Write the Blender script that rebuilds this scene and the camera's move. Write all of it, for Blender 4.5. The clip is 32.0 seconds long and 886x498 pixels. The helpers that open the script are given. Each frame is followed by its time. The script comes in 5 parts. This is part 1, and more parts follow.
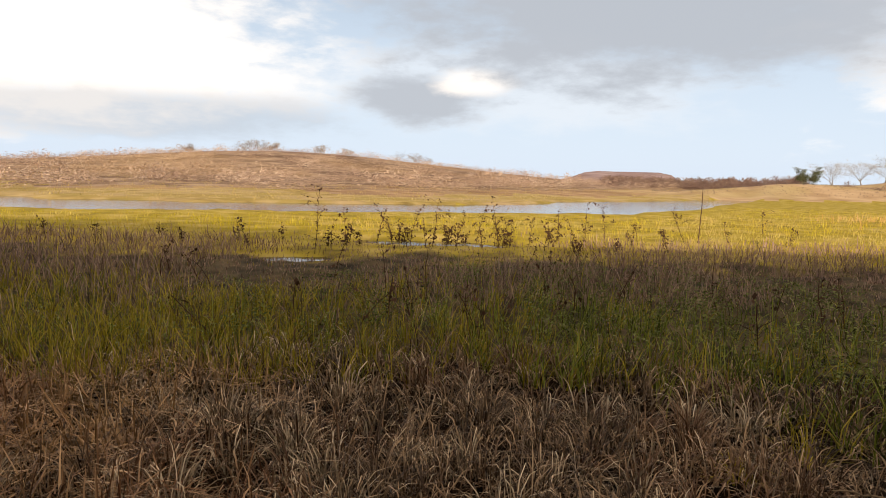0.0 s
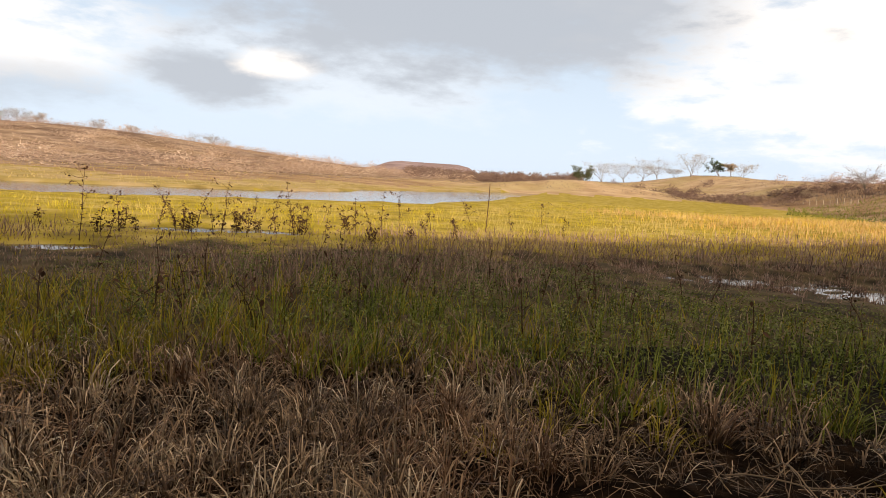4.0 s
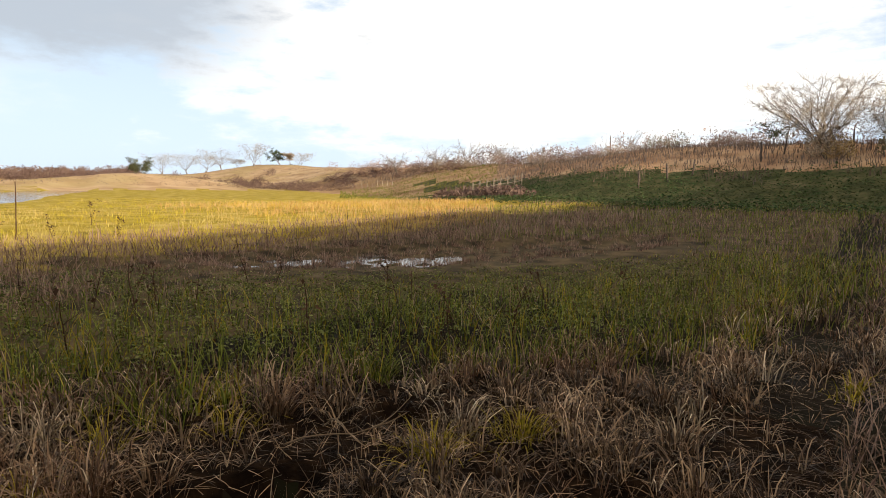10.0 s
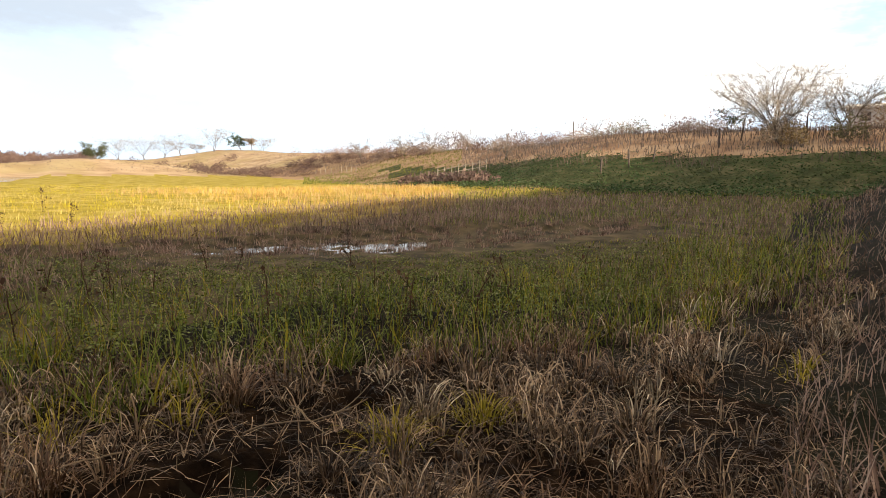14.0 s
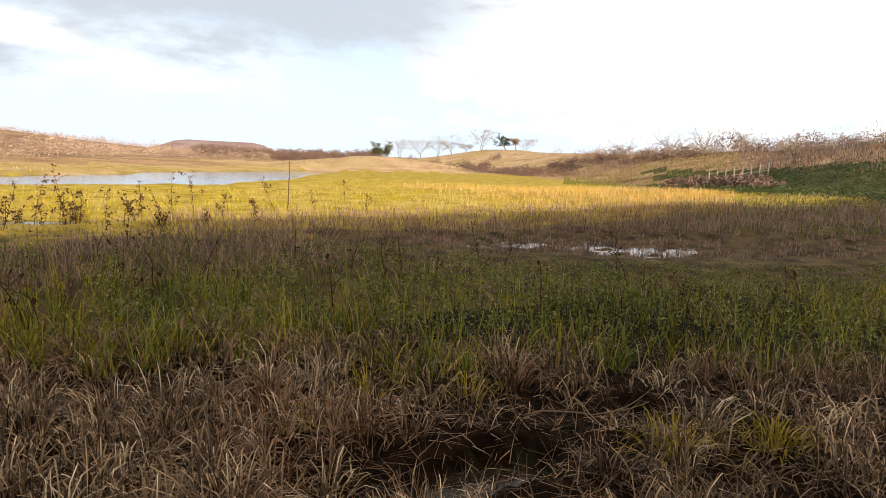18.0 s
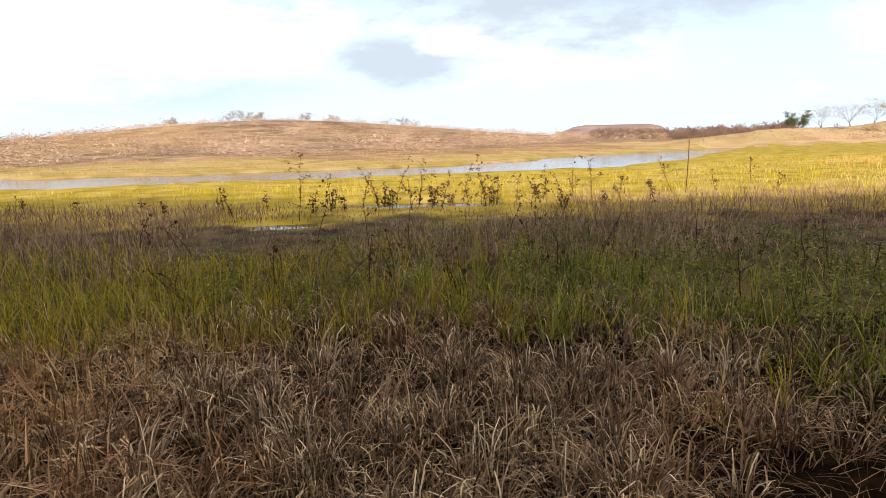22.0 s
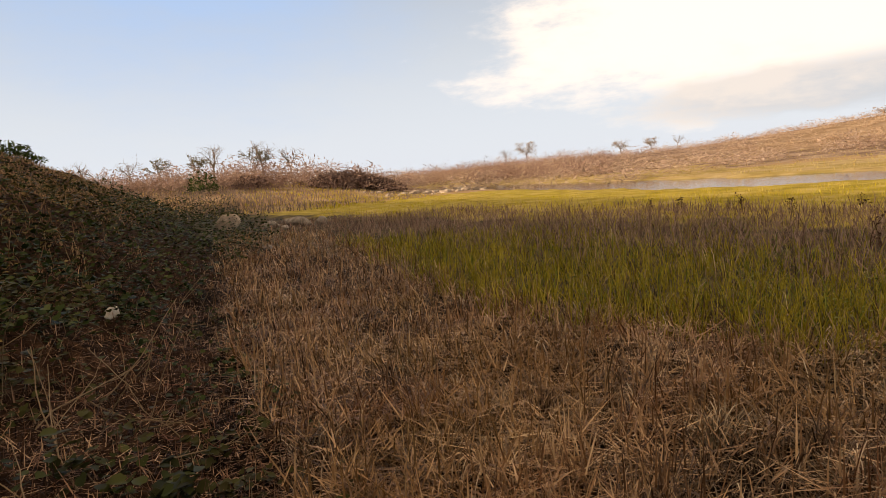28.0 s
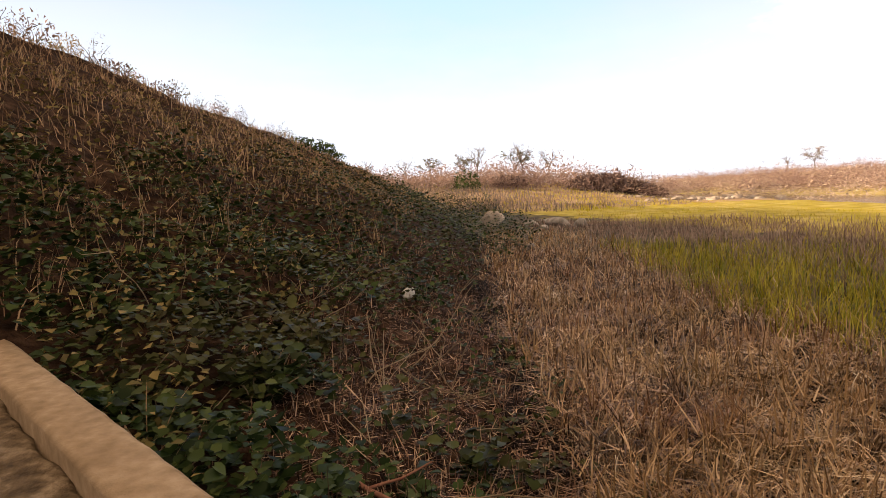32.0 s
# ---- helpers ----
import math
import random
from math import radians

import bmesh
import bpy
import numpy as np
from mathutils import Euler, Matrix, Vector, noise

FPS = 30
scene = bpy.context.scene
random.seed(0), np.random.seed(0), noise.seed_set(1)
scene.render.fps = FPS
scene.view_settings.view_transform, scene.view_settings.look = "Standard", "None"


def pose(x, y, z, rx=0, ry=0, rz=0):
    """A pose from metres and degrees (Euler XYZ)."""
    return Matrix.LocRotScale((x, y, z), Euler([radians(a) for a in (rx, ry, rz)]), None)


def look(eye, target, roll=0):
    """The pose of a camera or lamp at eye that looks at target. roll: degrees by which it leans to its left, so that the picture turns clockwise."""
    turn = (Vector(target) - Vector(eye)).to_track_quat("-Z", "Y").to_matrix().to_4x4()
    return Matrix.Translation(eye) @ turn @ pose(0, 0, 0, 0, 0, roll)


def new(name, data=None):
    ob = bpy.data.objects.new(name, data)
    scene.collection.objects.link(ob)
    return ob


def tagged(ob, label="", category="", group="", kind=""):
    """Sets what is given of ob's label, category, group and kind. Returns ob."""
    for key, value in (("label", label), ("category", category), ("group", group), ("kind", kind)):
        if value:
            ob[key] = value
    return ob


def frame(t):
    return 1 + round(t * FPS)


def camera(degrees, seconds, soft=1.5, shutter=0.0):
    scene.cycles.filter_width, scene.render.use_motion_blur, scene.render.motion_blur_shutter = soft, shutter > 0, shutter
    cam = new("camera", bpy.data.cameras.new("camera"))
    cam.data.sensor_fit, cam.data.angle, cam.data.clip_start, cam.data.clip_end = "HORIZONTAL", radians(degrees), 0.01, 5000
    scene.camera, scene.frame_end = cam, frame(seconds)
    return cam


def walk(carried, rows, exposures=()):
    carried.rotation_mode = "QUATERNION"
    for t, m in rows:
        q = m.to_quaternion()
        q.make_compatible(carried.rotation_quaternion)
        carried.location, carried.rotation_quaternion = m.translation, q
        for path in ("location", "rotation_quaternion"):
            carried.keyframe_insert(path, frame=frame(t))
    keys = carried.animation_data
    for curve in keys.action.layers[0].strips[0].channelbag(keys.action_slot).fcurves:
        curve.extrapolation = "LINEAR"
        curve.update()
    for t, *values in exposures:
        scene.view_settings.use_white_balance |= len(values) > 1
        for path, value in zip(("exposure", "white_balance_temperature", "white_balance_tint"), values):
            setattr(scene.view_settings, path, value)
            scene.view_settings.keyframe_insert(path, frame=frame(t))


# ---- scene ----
cam = camera(70.0, 32.0, soft=0.65)
PATH = [
    (0, (0.0, 0.0, 1.75), (0.0, 1.989, 1.538), 1.5),
    (0.5, (0.028, 0.005, 1.749), (0.109, 1.992, 1.536), 1.4),
    (1, (0.042, 0.005, 1.749), (0.205, 1.987, 1.529), 1.0),
    (1.5, (0.055, 0.005, 1.75), (0.278, 1.98, 1.531), 1.4),
    (2, (0.069, -0.014, 1.743), (0.385, 1.948, 1.515), 1.6),
    (2.5, (0.103, -0.018, 1.747), (0.506, 1.93, 1.54), 1.8),
    (3, (0.178, 0.002, 1.759), (0.663, 1.931, 1.547), 1.6),
    (3.5, (0.24, 0.025, 1.75), (0.788, 1.936, 1.534), 2.9),
    (5.5, (0.214, 0.022, 1.755), (0.992, 1.845, 1.492), 2.2),
    (6, (0.234, 0.021, 1.757), (1.088, 1.81, 1.496), 2.4),
    (6.5, (0.24, 0.025, 1.759), (1.176, 1.774, 1.503), 3.4),
    (7, (0.258, 0.01, 1.758), (1.294, 1.703, 1.512), 3.2),
    (7.5, (0.282, -0.003, 1.761), (1.469, 1.587, 1.505), 3.2),
    (8, (0.294, -0.025, 1.768), (1.591, 1.479, 1.536), 2.6),
    (8.5, (0.323, -0.052, 1.772), (1.754, 1.33, 1.564), 2.5),
    (9, (0.364, -0.087, 1.769), (1.935, 1.137, 1.585), 1.6),
    (9.5, (0.364, -0.086, 1.759), (1.988, 1.068, 1.577), 1.6),
    (10, (0.37, -0.093, 1.754), (2.002, 1.046, 1.555), 1.1),
    (10.5, (0.37, -0.09, 1.755), (1.998, 1.055, 1.553), 1.0),
    (11, (0.379, -0.083, 1.75), (2.004, 1.061, 1.528), 1.3),
    (11.5, (0.378, -0.082, 1.749), (2.004, 1.061, 1.524), 1.1),
    (12, (0.38, -0.093, 1.752), (2.007, 1.048, 1.525), 1.0),
    (12.5, (0.385, -0.1, 1.748), (2.032, 1.011, 1.509), 1.1),
    (13, (0.395, -0.104, 1.746), (2.065, 0.969, 1.503), 0.8),
    (13.5, (0.403, -0.11, 1.746), (2.094, 0.928, 1.5), 1.0),
    (15.5, (0.37, -0.098, 1.749), (2.006, 1.034, 1.534), 2.0),
    (16, (0.346, -0.083, 1.747), (1.93, 1.118, 1.527), 2.2),
    (16.5, (0.297, -0.062, 1.748), (1.767, 1.276, 1.532), 2.4),
    (17, (0.254, -0.05, 1.745), (1.602, 1.411, 1.528), 2.6),
    (17.5, (0.225, -0.034, 1.738), (1.466, 1.516, 1.505), 2.1),
    (18, (0.197, -0.018, 1.726), (1.346, 1.598, 1.463), 2.3),
    (18.5, (0.196, -0.006, 1.73), (1.241, 1.679, 1.47), 1.0),
    (19, (0.202, 0.01, 1.726), (1.177, 1.734, 1.449), 0.5),
    (19.5, (0.2, 0.032, 1.725), (1.08, 1.804, 1.433), 0.8),
    (20, (0.183, 0.044, 1.722), (0.913, 1.883, 1.431), 0.5),
    (20.5, (0.177, 0.05, 1.716), (0.727, 1.951, 1.426), -0.3),
    (21, (0.174, 0.067, 1.713), (0.553, 2.004, 1.394), -0.4),
    (21.5, (0.158, 0.084, 1.706), (0.382, 2.044, 1.376), -0.7),
    (22, (0.15, 0.088, 1.704), (0.171, 2.06, 1.374), -1.3),
    (22.5, (0.135, 0.1, 1.693), (-0.047, 2.059, 1.333), -2.2),
    (23, (0.084, 0.094, 1.693), (-0.231, 2.041, 1.362), -2.6),
    (23.5, (-0.005, 0.077, 1.692), (-0.497, 1.987, 1.358), -1.7),
    (24, (-0.074, 0.052, 1.69), (-0.687, 1.929, 1.376), -2.1),
    (24.5, (-0.147, 0.017, 1.689), (-0.867, 1.861, 1.402), -2.6),
    (26.5, (-0.255, 0.089, 1.691), (-1.593, 1.562, 1.492), -3.6),
    (27, (-0.262, 0.089, 1.686), (-1.757, 1.405, 1.505), -3.6),
    (27.5, (-0.267, 0.075, 1.677), (-1.87, 1.254, 1.476), -4.4),
    (28, (-0.286, 0.026, 1.674), (-1.956, 1.103, 1.45), -4.7),
    (28.5, (-0.314, -0.055, 1.677), (-2.052, 0.913, 1.474), -3.9),
    (29, (-0.313, -0.103, 1.686), (-2.097, 0.778, 1.49), -4.6),
    (29.5, (-0.297, -0.165, 1.687), (-2.102, 0.676, 1.507), -4.3),
    (30, (-0.282, -0.244, 1.69), (-2.124, 0.523, 1.547), -3.8),
    (30.5, (-0.302, -0.25, 1.688), (-2.188, 0.396, 1.538), -3.3),
    (31, (-0.32, -0.262, 1.687), (-2.243, 0.267, 1.54), -3.4),
    (31.5, (-0.331, -0.287, 1.686), (-2.276, 0.149, 1.522), -2.8),
    (32, (-0.33, -0.311, 1.686), (-2.29, 0.053, 1.516), -2.5),
]
EXPOSURES = [(0, 0.12, 6950, 15), (6, 0.25, 6900, 15), (10, 0.28, 6650, 12), (13, 0.68, 6450, 11), (17, 0.5, 6750, 12), (20, 0.48, 6650, 13), (23, 0.6, 6450, 10), (24.5, 0.55, 6600, 11), (27, 0.08, 7650, 18), (29, 0.2, 7800, 19), (30, 0.28, 7800, 19), (31, 0.42, 7450, 20), (32, 0.72, 7350, 21)]
walk(cam, [(t, look(eye, target, roll)) for t, eye, target, roll in PATH], EXPOSURES)


# ---- world and sun ----
SUN_AZ, SUN_EL = 191.0, 10.4


def sky_world():
    w = bpy.data.worlds.new("sky")
    scene.world = w
    w.use_nodes = True
    nt = w.node_tree
    nt.nodes.clear()
    N = lambda kind, **kw: node(nt, kind, **kw)
    sky = N("ShaderNodeTexSky", sky_type="NISHITA", sun_disc=False, sun_elevation=radians(SUN_EL), sun_rotation=radians(SUN_AZ))
    sky.air_density, sky.dust_density, sky.ozone_density = 1.0, 1.2, 1.6
    co = N("ShaderNodeTexCoord")
    sep = N("ShaderNodeSeparateXYZ")
    nt.links.new(co.outputs["Generated"], sep.inputs[0])
    X, Y, Z = sep.outputs

    def m(op, a, b=None, c=None, clamp=False):
        n = N("ShaderNodeMath", operation=op, use_clamp=clamp)
        for k, v in enumerate((a, b, c)):
            if v is None:
                continue
            if isinstance(v, (int, float)):
                n.inputs[k].default_value = v
            else:
                nt.links.new(v, n.inputs[k])
        return n.outputs[0]

    az = m("ARCTAN2", X, Y)
    el = m("ARCSINE", Z)
    comb = N("ShaderNodeCombineXYZ")
    nt.links.new(m("MULTIPLY", az, 3.0), comb.inputs[0])
    nt.links.new(m("MULTIPLY", el, 8.0), comb.inputs[1])
    big = N("ShaderNodeTexNoise")
    big.inputs["Scale"].default_value, big.inputs["Detail"].default_value, big.inputs["Roughness"].default_value = 1.5, 8, 0.55
    nt.links.new(comb.outputs[0], big.inputs["Vector"])
    fine = N("ShaderNodeTexNoise")
    fine.inputs["Scale"].default_value, fine.inputs["Detail"].default_value, fine.inputs["Roughness"].default_value = 5.0, 8, 0.6
    nt.links.new(comb.outputs[0], fine.inputs["Vector"])
    wob = m("SUBTRACT", big.outputs[0], 0.5)
    wob2 = m("SUBTRACT", fine.outputs[0], 0.5)

    def cloud(a0, e0, ra, re, edge=0.6, ragged=1.45):
        """A cloud bank round one direction: soft, ragged ellipse in azimuth and height."""
        da = m("DIVIDE", m("SUBTRACT", az, radians(a0)), radians(ra))
        de = m("DIVIDE", m("SUBTRACT", el, radians(e0)), radians(re))
        d = m("SQRT", m("ADD", m("MULTIPLY", da, da), m("MULTIPLY", de, de)))
        d = m("ADD", d, m("ADD", m("MULTIPLY", wob, ragged), m("MULTIPLY", wob2, 0.55 * ragged)))
        n = N("ShaderNodeMapRange", interpolation_type="SMOOTHSTEP")
        nt.links.new(d, n.inputs["Value"])
        for k, v in zip(("From Min", "From Max", "To Min", "To Max"), (1.0, 1.0 - edge, 0.0, 1.0)):
            n.inputs[k].default_value = v
        return n.outputs[0]

    def over(base, colour, mask, amount=1.0):
        mix = N("ShaderNodeMix", data_type="RGBA")
        nt.links.new(m("MULTIPLY", mask, amount), mix.inputs["Factor"])
        nt.links.new(base, mix.inputs[6])
        mix.inputs[7].default_value = (*colour, 1)
        return mix.outputs[2]

    scale = N("ShaderNodeVectorMath", operation="SCALE")
    nt.links.new(sky.outputs[0], scale.inputs[0])
    scale.inputs["Scale"].default_value = SKY
    col = scale.outputs[0]
    # pale haze low over the horizon
    haze = N("ShaderNodeMapRange", interpolation_type="SMOOTHSTEP")
    nt.links.new(el, haze.inputs["Value"])
    for k, v in zip(("From Min", "From Max", "To Min", "To Max"), (radians(42), radians(-2), 0.0, 1.0)):
        haze.inputs[k].default_value = v
    col = over(col, HAZE, haze.outputs[0], 0.9)
    # warm broken glow overhead, out of view, added to brighten the shaded foreground
    high = N("ShaderNodeMapRange", interpolation_type="SMOOTHSTEP")
    nt.links.new(el, high.inputs["Value"])
    for k, v in zip(("From Min", "From Max", "To Min", "To Max"), (radians(20), radians(42), 0.0, 1.0)):
        high.inputs[k].default_value = v
    col = over(col, OVERHEAD_FILL, m("MULTIPLY", high.outputs[0], m("MULTIPLY_ADD", big.outputs[0], 0.8, 0.4, True)), 1.0)
    # clear blue away from the cloud
    col = over(col, BLUE, cloud(-78, 26, 36, 24, 1.0, 0.35), 0.9)
    for a0, e0, ra, re, colour, amount in CLOUDS:
        col = over(col, colour, cloud(a0, e0, ra, re), amount)
    bg = N("ShaderNodeBackground")
    nt.links.new(col, bg.inputs[0])
    bg.inputs[1].default_value = 1.0
    out = N("ShaderNodeOutputWorld")
    nt.links.new(bg.outputs[0], out.inputs[0])


def node(nt, kind, **kw):
    n = nt.nodes.new(kind)
    for k, v in kw.items():
        setattr(n, k, v)
    return n


SKY = 0.09
HAZE, OVERHEAD_FILL = (0.68, 0.84, 1.02), (0.98, 0.78, 0.54)
WHITE, PALE, GREY = (1.1, 1.08, 1.02), (0.80, 0.88, 0.94), (0.45, 0.515, 0.585)
BLUE = (0.31, 0.60, 1.10)
# azimuth, height, half-width, half-height (degrees), colour, opacity
CLOUDS = [
    (64, 14, 40, 16, WHITE, 0.95),
    (-31, 10.5, 25, 8.5, WHITE, 0.95),
    (5, 8.5, 26, 5.0, PALE, 0.5),
    (-25, 4.8, 20, 2.8, GREY, 0.5),
    (-2, 7.2, 8.0, 3.0, GREY, 0.9),
    (2.0, 8.6, 4.5, 1.6, WHITE, 0.8),
    (18, 14.5, 30, 8.0, GREY, 0.95),
    (-20, 18.5, 14, 3.0, GREY, 0.8),
    (48, 9, 7, 2.6, PALE, 0.7),
    (44, 6.5, 5, 2.2, WHITE, 0.8),
]
sky_world()

sun = bpy.data.lights.new("sun", "SUN")
sun.energy, sun.angle, sun.color = 5.5, radians(0.6), (1.0, 0.83, 0.60)
sun_ob = new("sun", sun)
_a, _e = radians(SUN_AZ), radians(SUN_EL)
sun_ob.matrix_world = look((0, 0, 60), (0 - math.sin(_a) * math.cos(_e), -math.cos(_a) * math.cos(_e), 60 - math.sin(_e)))


# ---- materials ----
def material(name, colours, rough=0.8, by="island", grain=None, bump=0.0, bump_scale=30.0, spec=0.06, patches=None, sheen=0.0, through_light=0.0):
    """colours: ramp from dark to light, picked per piece ("island", "object") or by noise of the given grain size in metres.
    patches: (colour, size in metres, amount) laid over in large soft spots."""
    mat = bpy.data.materials.new(name)
    mat.use_nodes = True
    nt = mat.node_tree
    bsdf = nt.nodes["Principled BSDF"]
    bsdf.inputs["Roughness"].default_value = rough
    bsdf.inputs["Specular IOR Level"].default_value = spec
    ramp = node(nt, "ShaderNodeValToRGB")
    els = ramp.color_ramp.elements
    while len(els) < len(colours):
        els.new(0.5)
    for k, c in enumerate(colours):
        els[k].position, els[k].color = k / max(1, len(colours) - 1), (*c, 1)
    geo = node(nt, "ShaderNodeNewGeometry")
    pos = geo.outputs["Position"]

    def noise_of(size, detail=5):
        n = node(nt, "ShaderNodeTexNoise")
        n.inputs["Scale"].default_value, n.inputs["Detail"].default_value = 1.0 / size, detail
        nt.links.new(pos, n.inputs["Vector"])
        return n.outputs[0]

    if by == "island":
        src = geo.outputs["Random Per Island"]
    elif by == "object":
        src = node(nt, "ShaderNodeObjectInfo").outputs["Random"]
    else:
        src = None
    if grain:
        g = noise_of(grain, 8)
        mr = node(nt, "ShaderNodeMapRange")
        nt.links.new(g, mr.inputs[0])
        mr.inputs[1].default_value, mr.inputs[2].default_value = 0.28, 0.72
        if src is None:
            src = mr.outputs[0]
        else:
            mx = node(nt, "ShaderNodeMath", operation="MULTIPLY_ADD")
            nt.links.new(mr.outputs[0], mx.inputs[0])
            mx.inputs[1].default_value = 0.35
            h = node(nt, "ShaderNodeMath", operation="MULTIPLY")
            nt.links.new(src, h.inputs[0])
            h.inputs[1].default_value = 0.65
            nt.links.new(h.outputs[0], mx.inputs[2])
            src = mx.outputs[0]
    nt.links.new(src, ramp.inputs[0])
    col = ramp.outputs[0]
    for colour, size, amount in patches or ():
        mr = node(nt, "ShaderNodeMapRange", interpolation_type="SMOOTHSTEP")
        nt.links.new(noise_of(size, 4), mr.inputs[0])
        mr.inputs[1].default_value, mr.inputs[2].default_value, mr.inputs[4].default_value = 0.45, 0.62, amount
        mix = node(nt, "ShaderNodeMix", data_type="RGBA")
        nt.links.new(mr.outputs[0], mix.inputs["Factor"])
        nt.links.new(col, mix.inputs[6])
        mix.inputs[7].default_value = (*colour, 1)
        col = mix.outputs[2]
    nt.links.new(col, bsdf.inputs["Base Color"])
    if bump:
        b = node(nt, "ShaderNodeBump")
        b.inputs["Strength"].default_value, b.inputs["Distance"].default_value = 1.0, bump
        nt.links.new(noise_of(1.0 / bump_scale, 6), b.inputs["Height"])
        nt.links.new(b.outputs[0], bsdf.inputs["Normal"])
    if through_light:
        tr = node(nt, "ShaderNodeBsdfTranslucent")
        nt.links.new(col, tr.inputs[0])
        ms = node(nt, "ShaderNodeMixShader")
        ms.inputs[0].default_value = through_light
        nt.links.new(bsdf.outputs[0], ms.inputs[1])
        nt.links.new(tr.outputs[0], ms.inputs[2])
        nt.links.new(ms.outputs[0], nt.nodes["Material Output"].inputs[0])
    return mat


def marsh_bed():
    """Brown mud that passes into yellowing turf further out, with a ragged, mottled border."""
    mat = bpy.data.materials.new("marsh_bed")
    mat.use_nodes = True
    nt = mat.node_tree
    b = nt.nodes["Principled BSDF"]
    b.inputs["Roughness"].default_value, b.inputs["Specular IOR Level"].default_value = 0.85, 0.06
    geo = node(nt, "ShaderNodeNewGeometry")

    def noise_ramp(size, colours):
        n = node(nt, "ShaderNodeTexNoise")
        n.inputs["Scale"].default_value, n.inputs["Detail"].default_value = 1.0 / size, 8
        nt.links.new(geo.outputs["Position"], n.inputs["Vector"])
        r = node(nt, "ShaderNodeValToRGB")
        r.color_ramp.elements.new(0.5)
        for e, p, c in zip(r.color_ramp.elements, (0.3, 0.5, 0.7), colours):
            e.position, e.color = p, (*c, 1)
        nt.links.new(n.outputs[0], r.inputs[0])
        return n.outputs[0], r.outputs[0]

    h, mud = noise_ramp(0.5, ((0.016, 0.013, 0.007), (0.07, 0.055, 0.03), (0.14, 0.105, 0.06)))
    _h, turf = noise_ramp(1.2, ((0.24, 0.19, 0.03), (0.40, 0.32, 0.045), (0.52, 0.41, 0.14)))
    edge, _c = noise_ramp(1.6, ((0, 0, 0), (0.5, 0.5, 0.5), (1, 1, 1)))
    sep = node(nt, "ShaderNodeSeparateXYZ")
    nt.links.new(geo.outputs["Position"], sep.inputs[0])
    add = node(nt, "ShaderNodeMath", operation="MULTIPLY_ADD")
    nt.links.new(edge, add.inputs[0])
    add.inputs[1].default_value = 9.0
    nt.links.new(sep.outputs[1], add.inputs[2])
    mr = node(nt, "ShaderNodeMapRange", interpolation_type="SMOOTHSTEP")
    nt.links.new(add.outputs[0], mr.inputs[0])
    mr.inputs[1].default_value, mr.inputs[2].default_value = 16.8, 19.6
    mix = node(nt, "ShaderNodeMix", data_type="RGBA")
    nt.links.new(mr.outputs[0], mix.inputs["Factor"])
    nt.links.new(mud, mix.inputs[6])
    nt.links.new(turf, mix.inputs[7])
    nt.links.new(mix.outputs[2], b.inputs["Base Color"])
    bp = node(nt, "ShaderNodeBump")
    bp.inputs["Distance"].default_value = 0.03
    nt.links.new(h, bp.inputs["Height"])
    nt.links.new(bp.outputs[0], b.inputs["Normal"])
    return mat


def water_material():
    mat = bpy.data.materials.new("water")
    mat.use_nodes = True
    nt = mat.node_tree
    b = nt.nodes["Principled BSDF"]
    b.inputs["Base Color"].default_value = (0.022, 0.020, 0.017, 1)
    b.inputs["Roughness"].default_value, b.inputs["IOR"].default_value = 0.08, 1.33
    geo = node(nt, "ShaderNodeNewGeometry")
    n = node(nt, "ShaderNodeTexNoise")
    n.inputs["Scale"].default_value, n.inputs["Detail"].default_value = 2.2, 4
    nt.links.new(geo.outputs["Position"], n.inputs["Vector"])
    bp = node(nt, "ShaderNodeBump")
    bp.inputs["Strength"].default_value, bp.inputs["Distance"].default_value = 0.6, 0.012
    nt.links.new(n.outputs[0], bp.inputs["Height"])
    nt.links.new(bp.outputs[0], b.inputs["Normal"])
    return mat


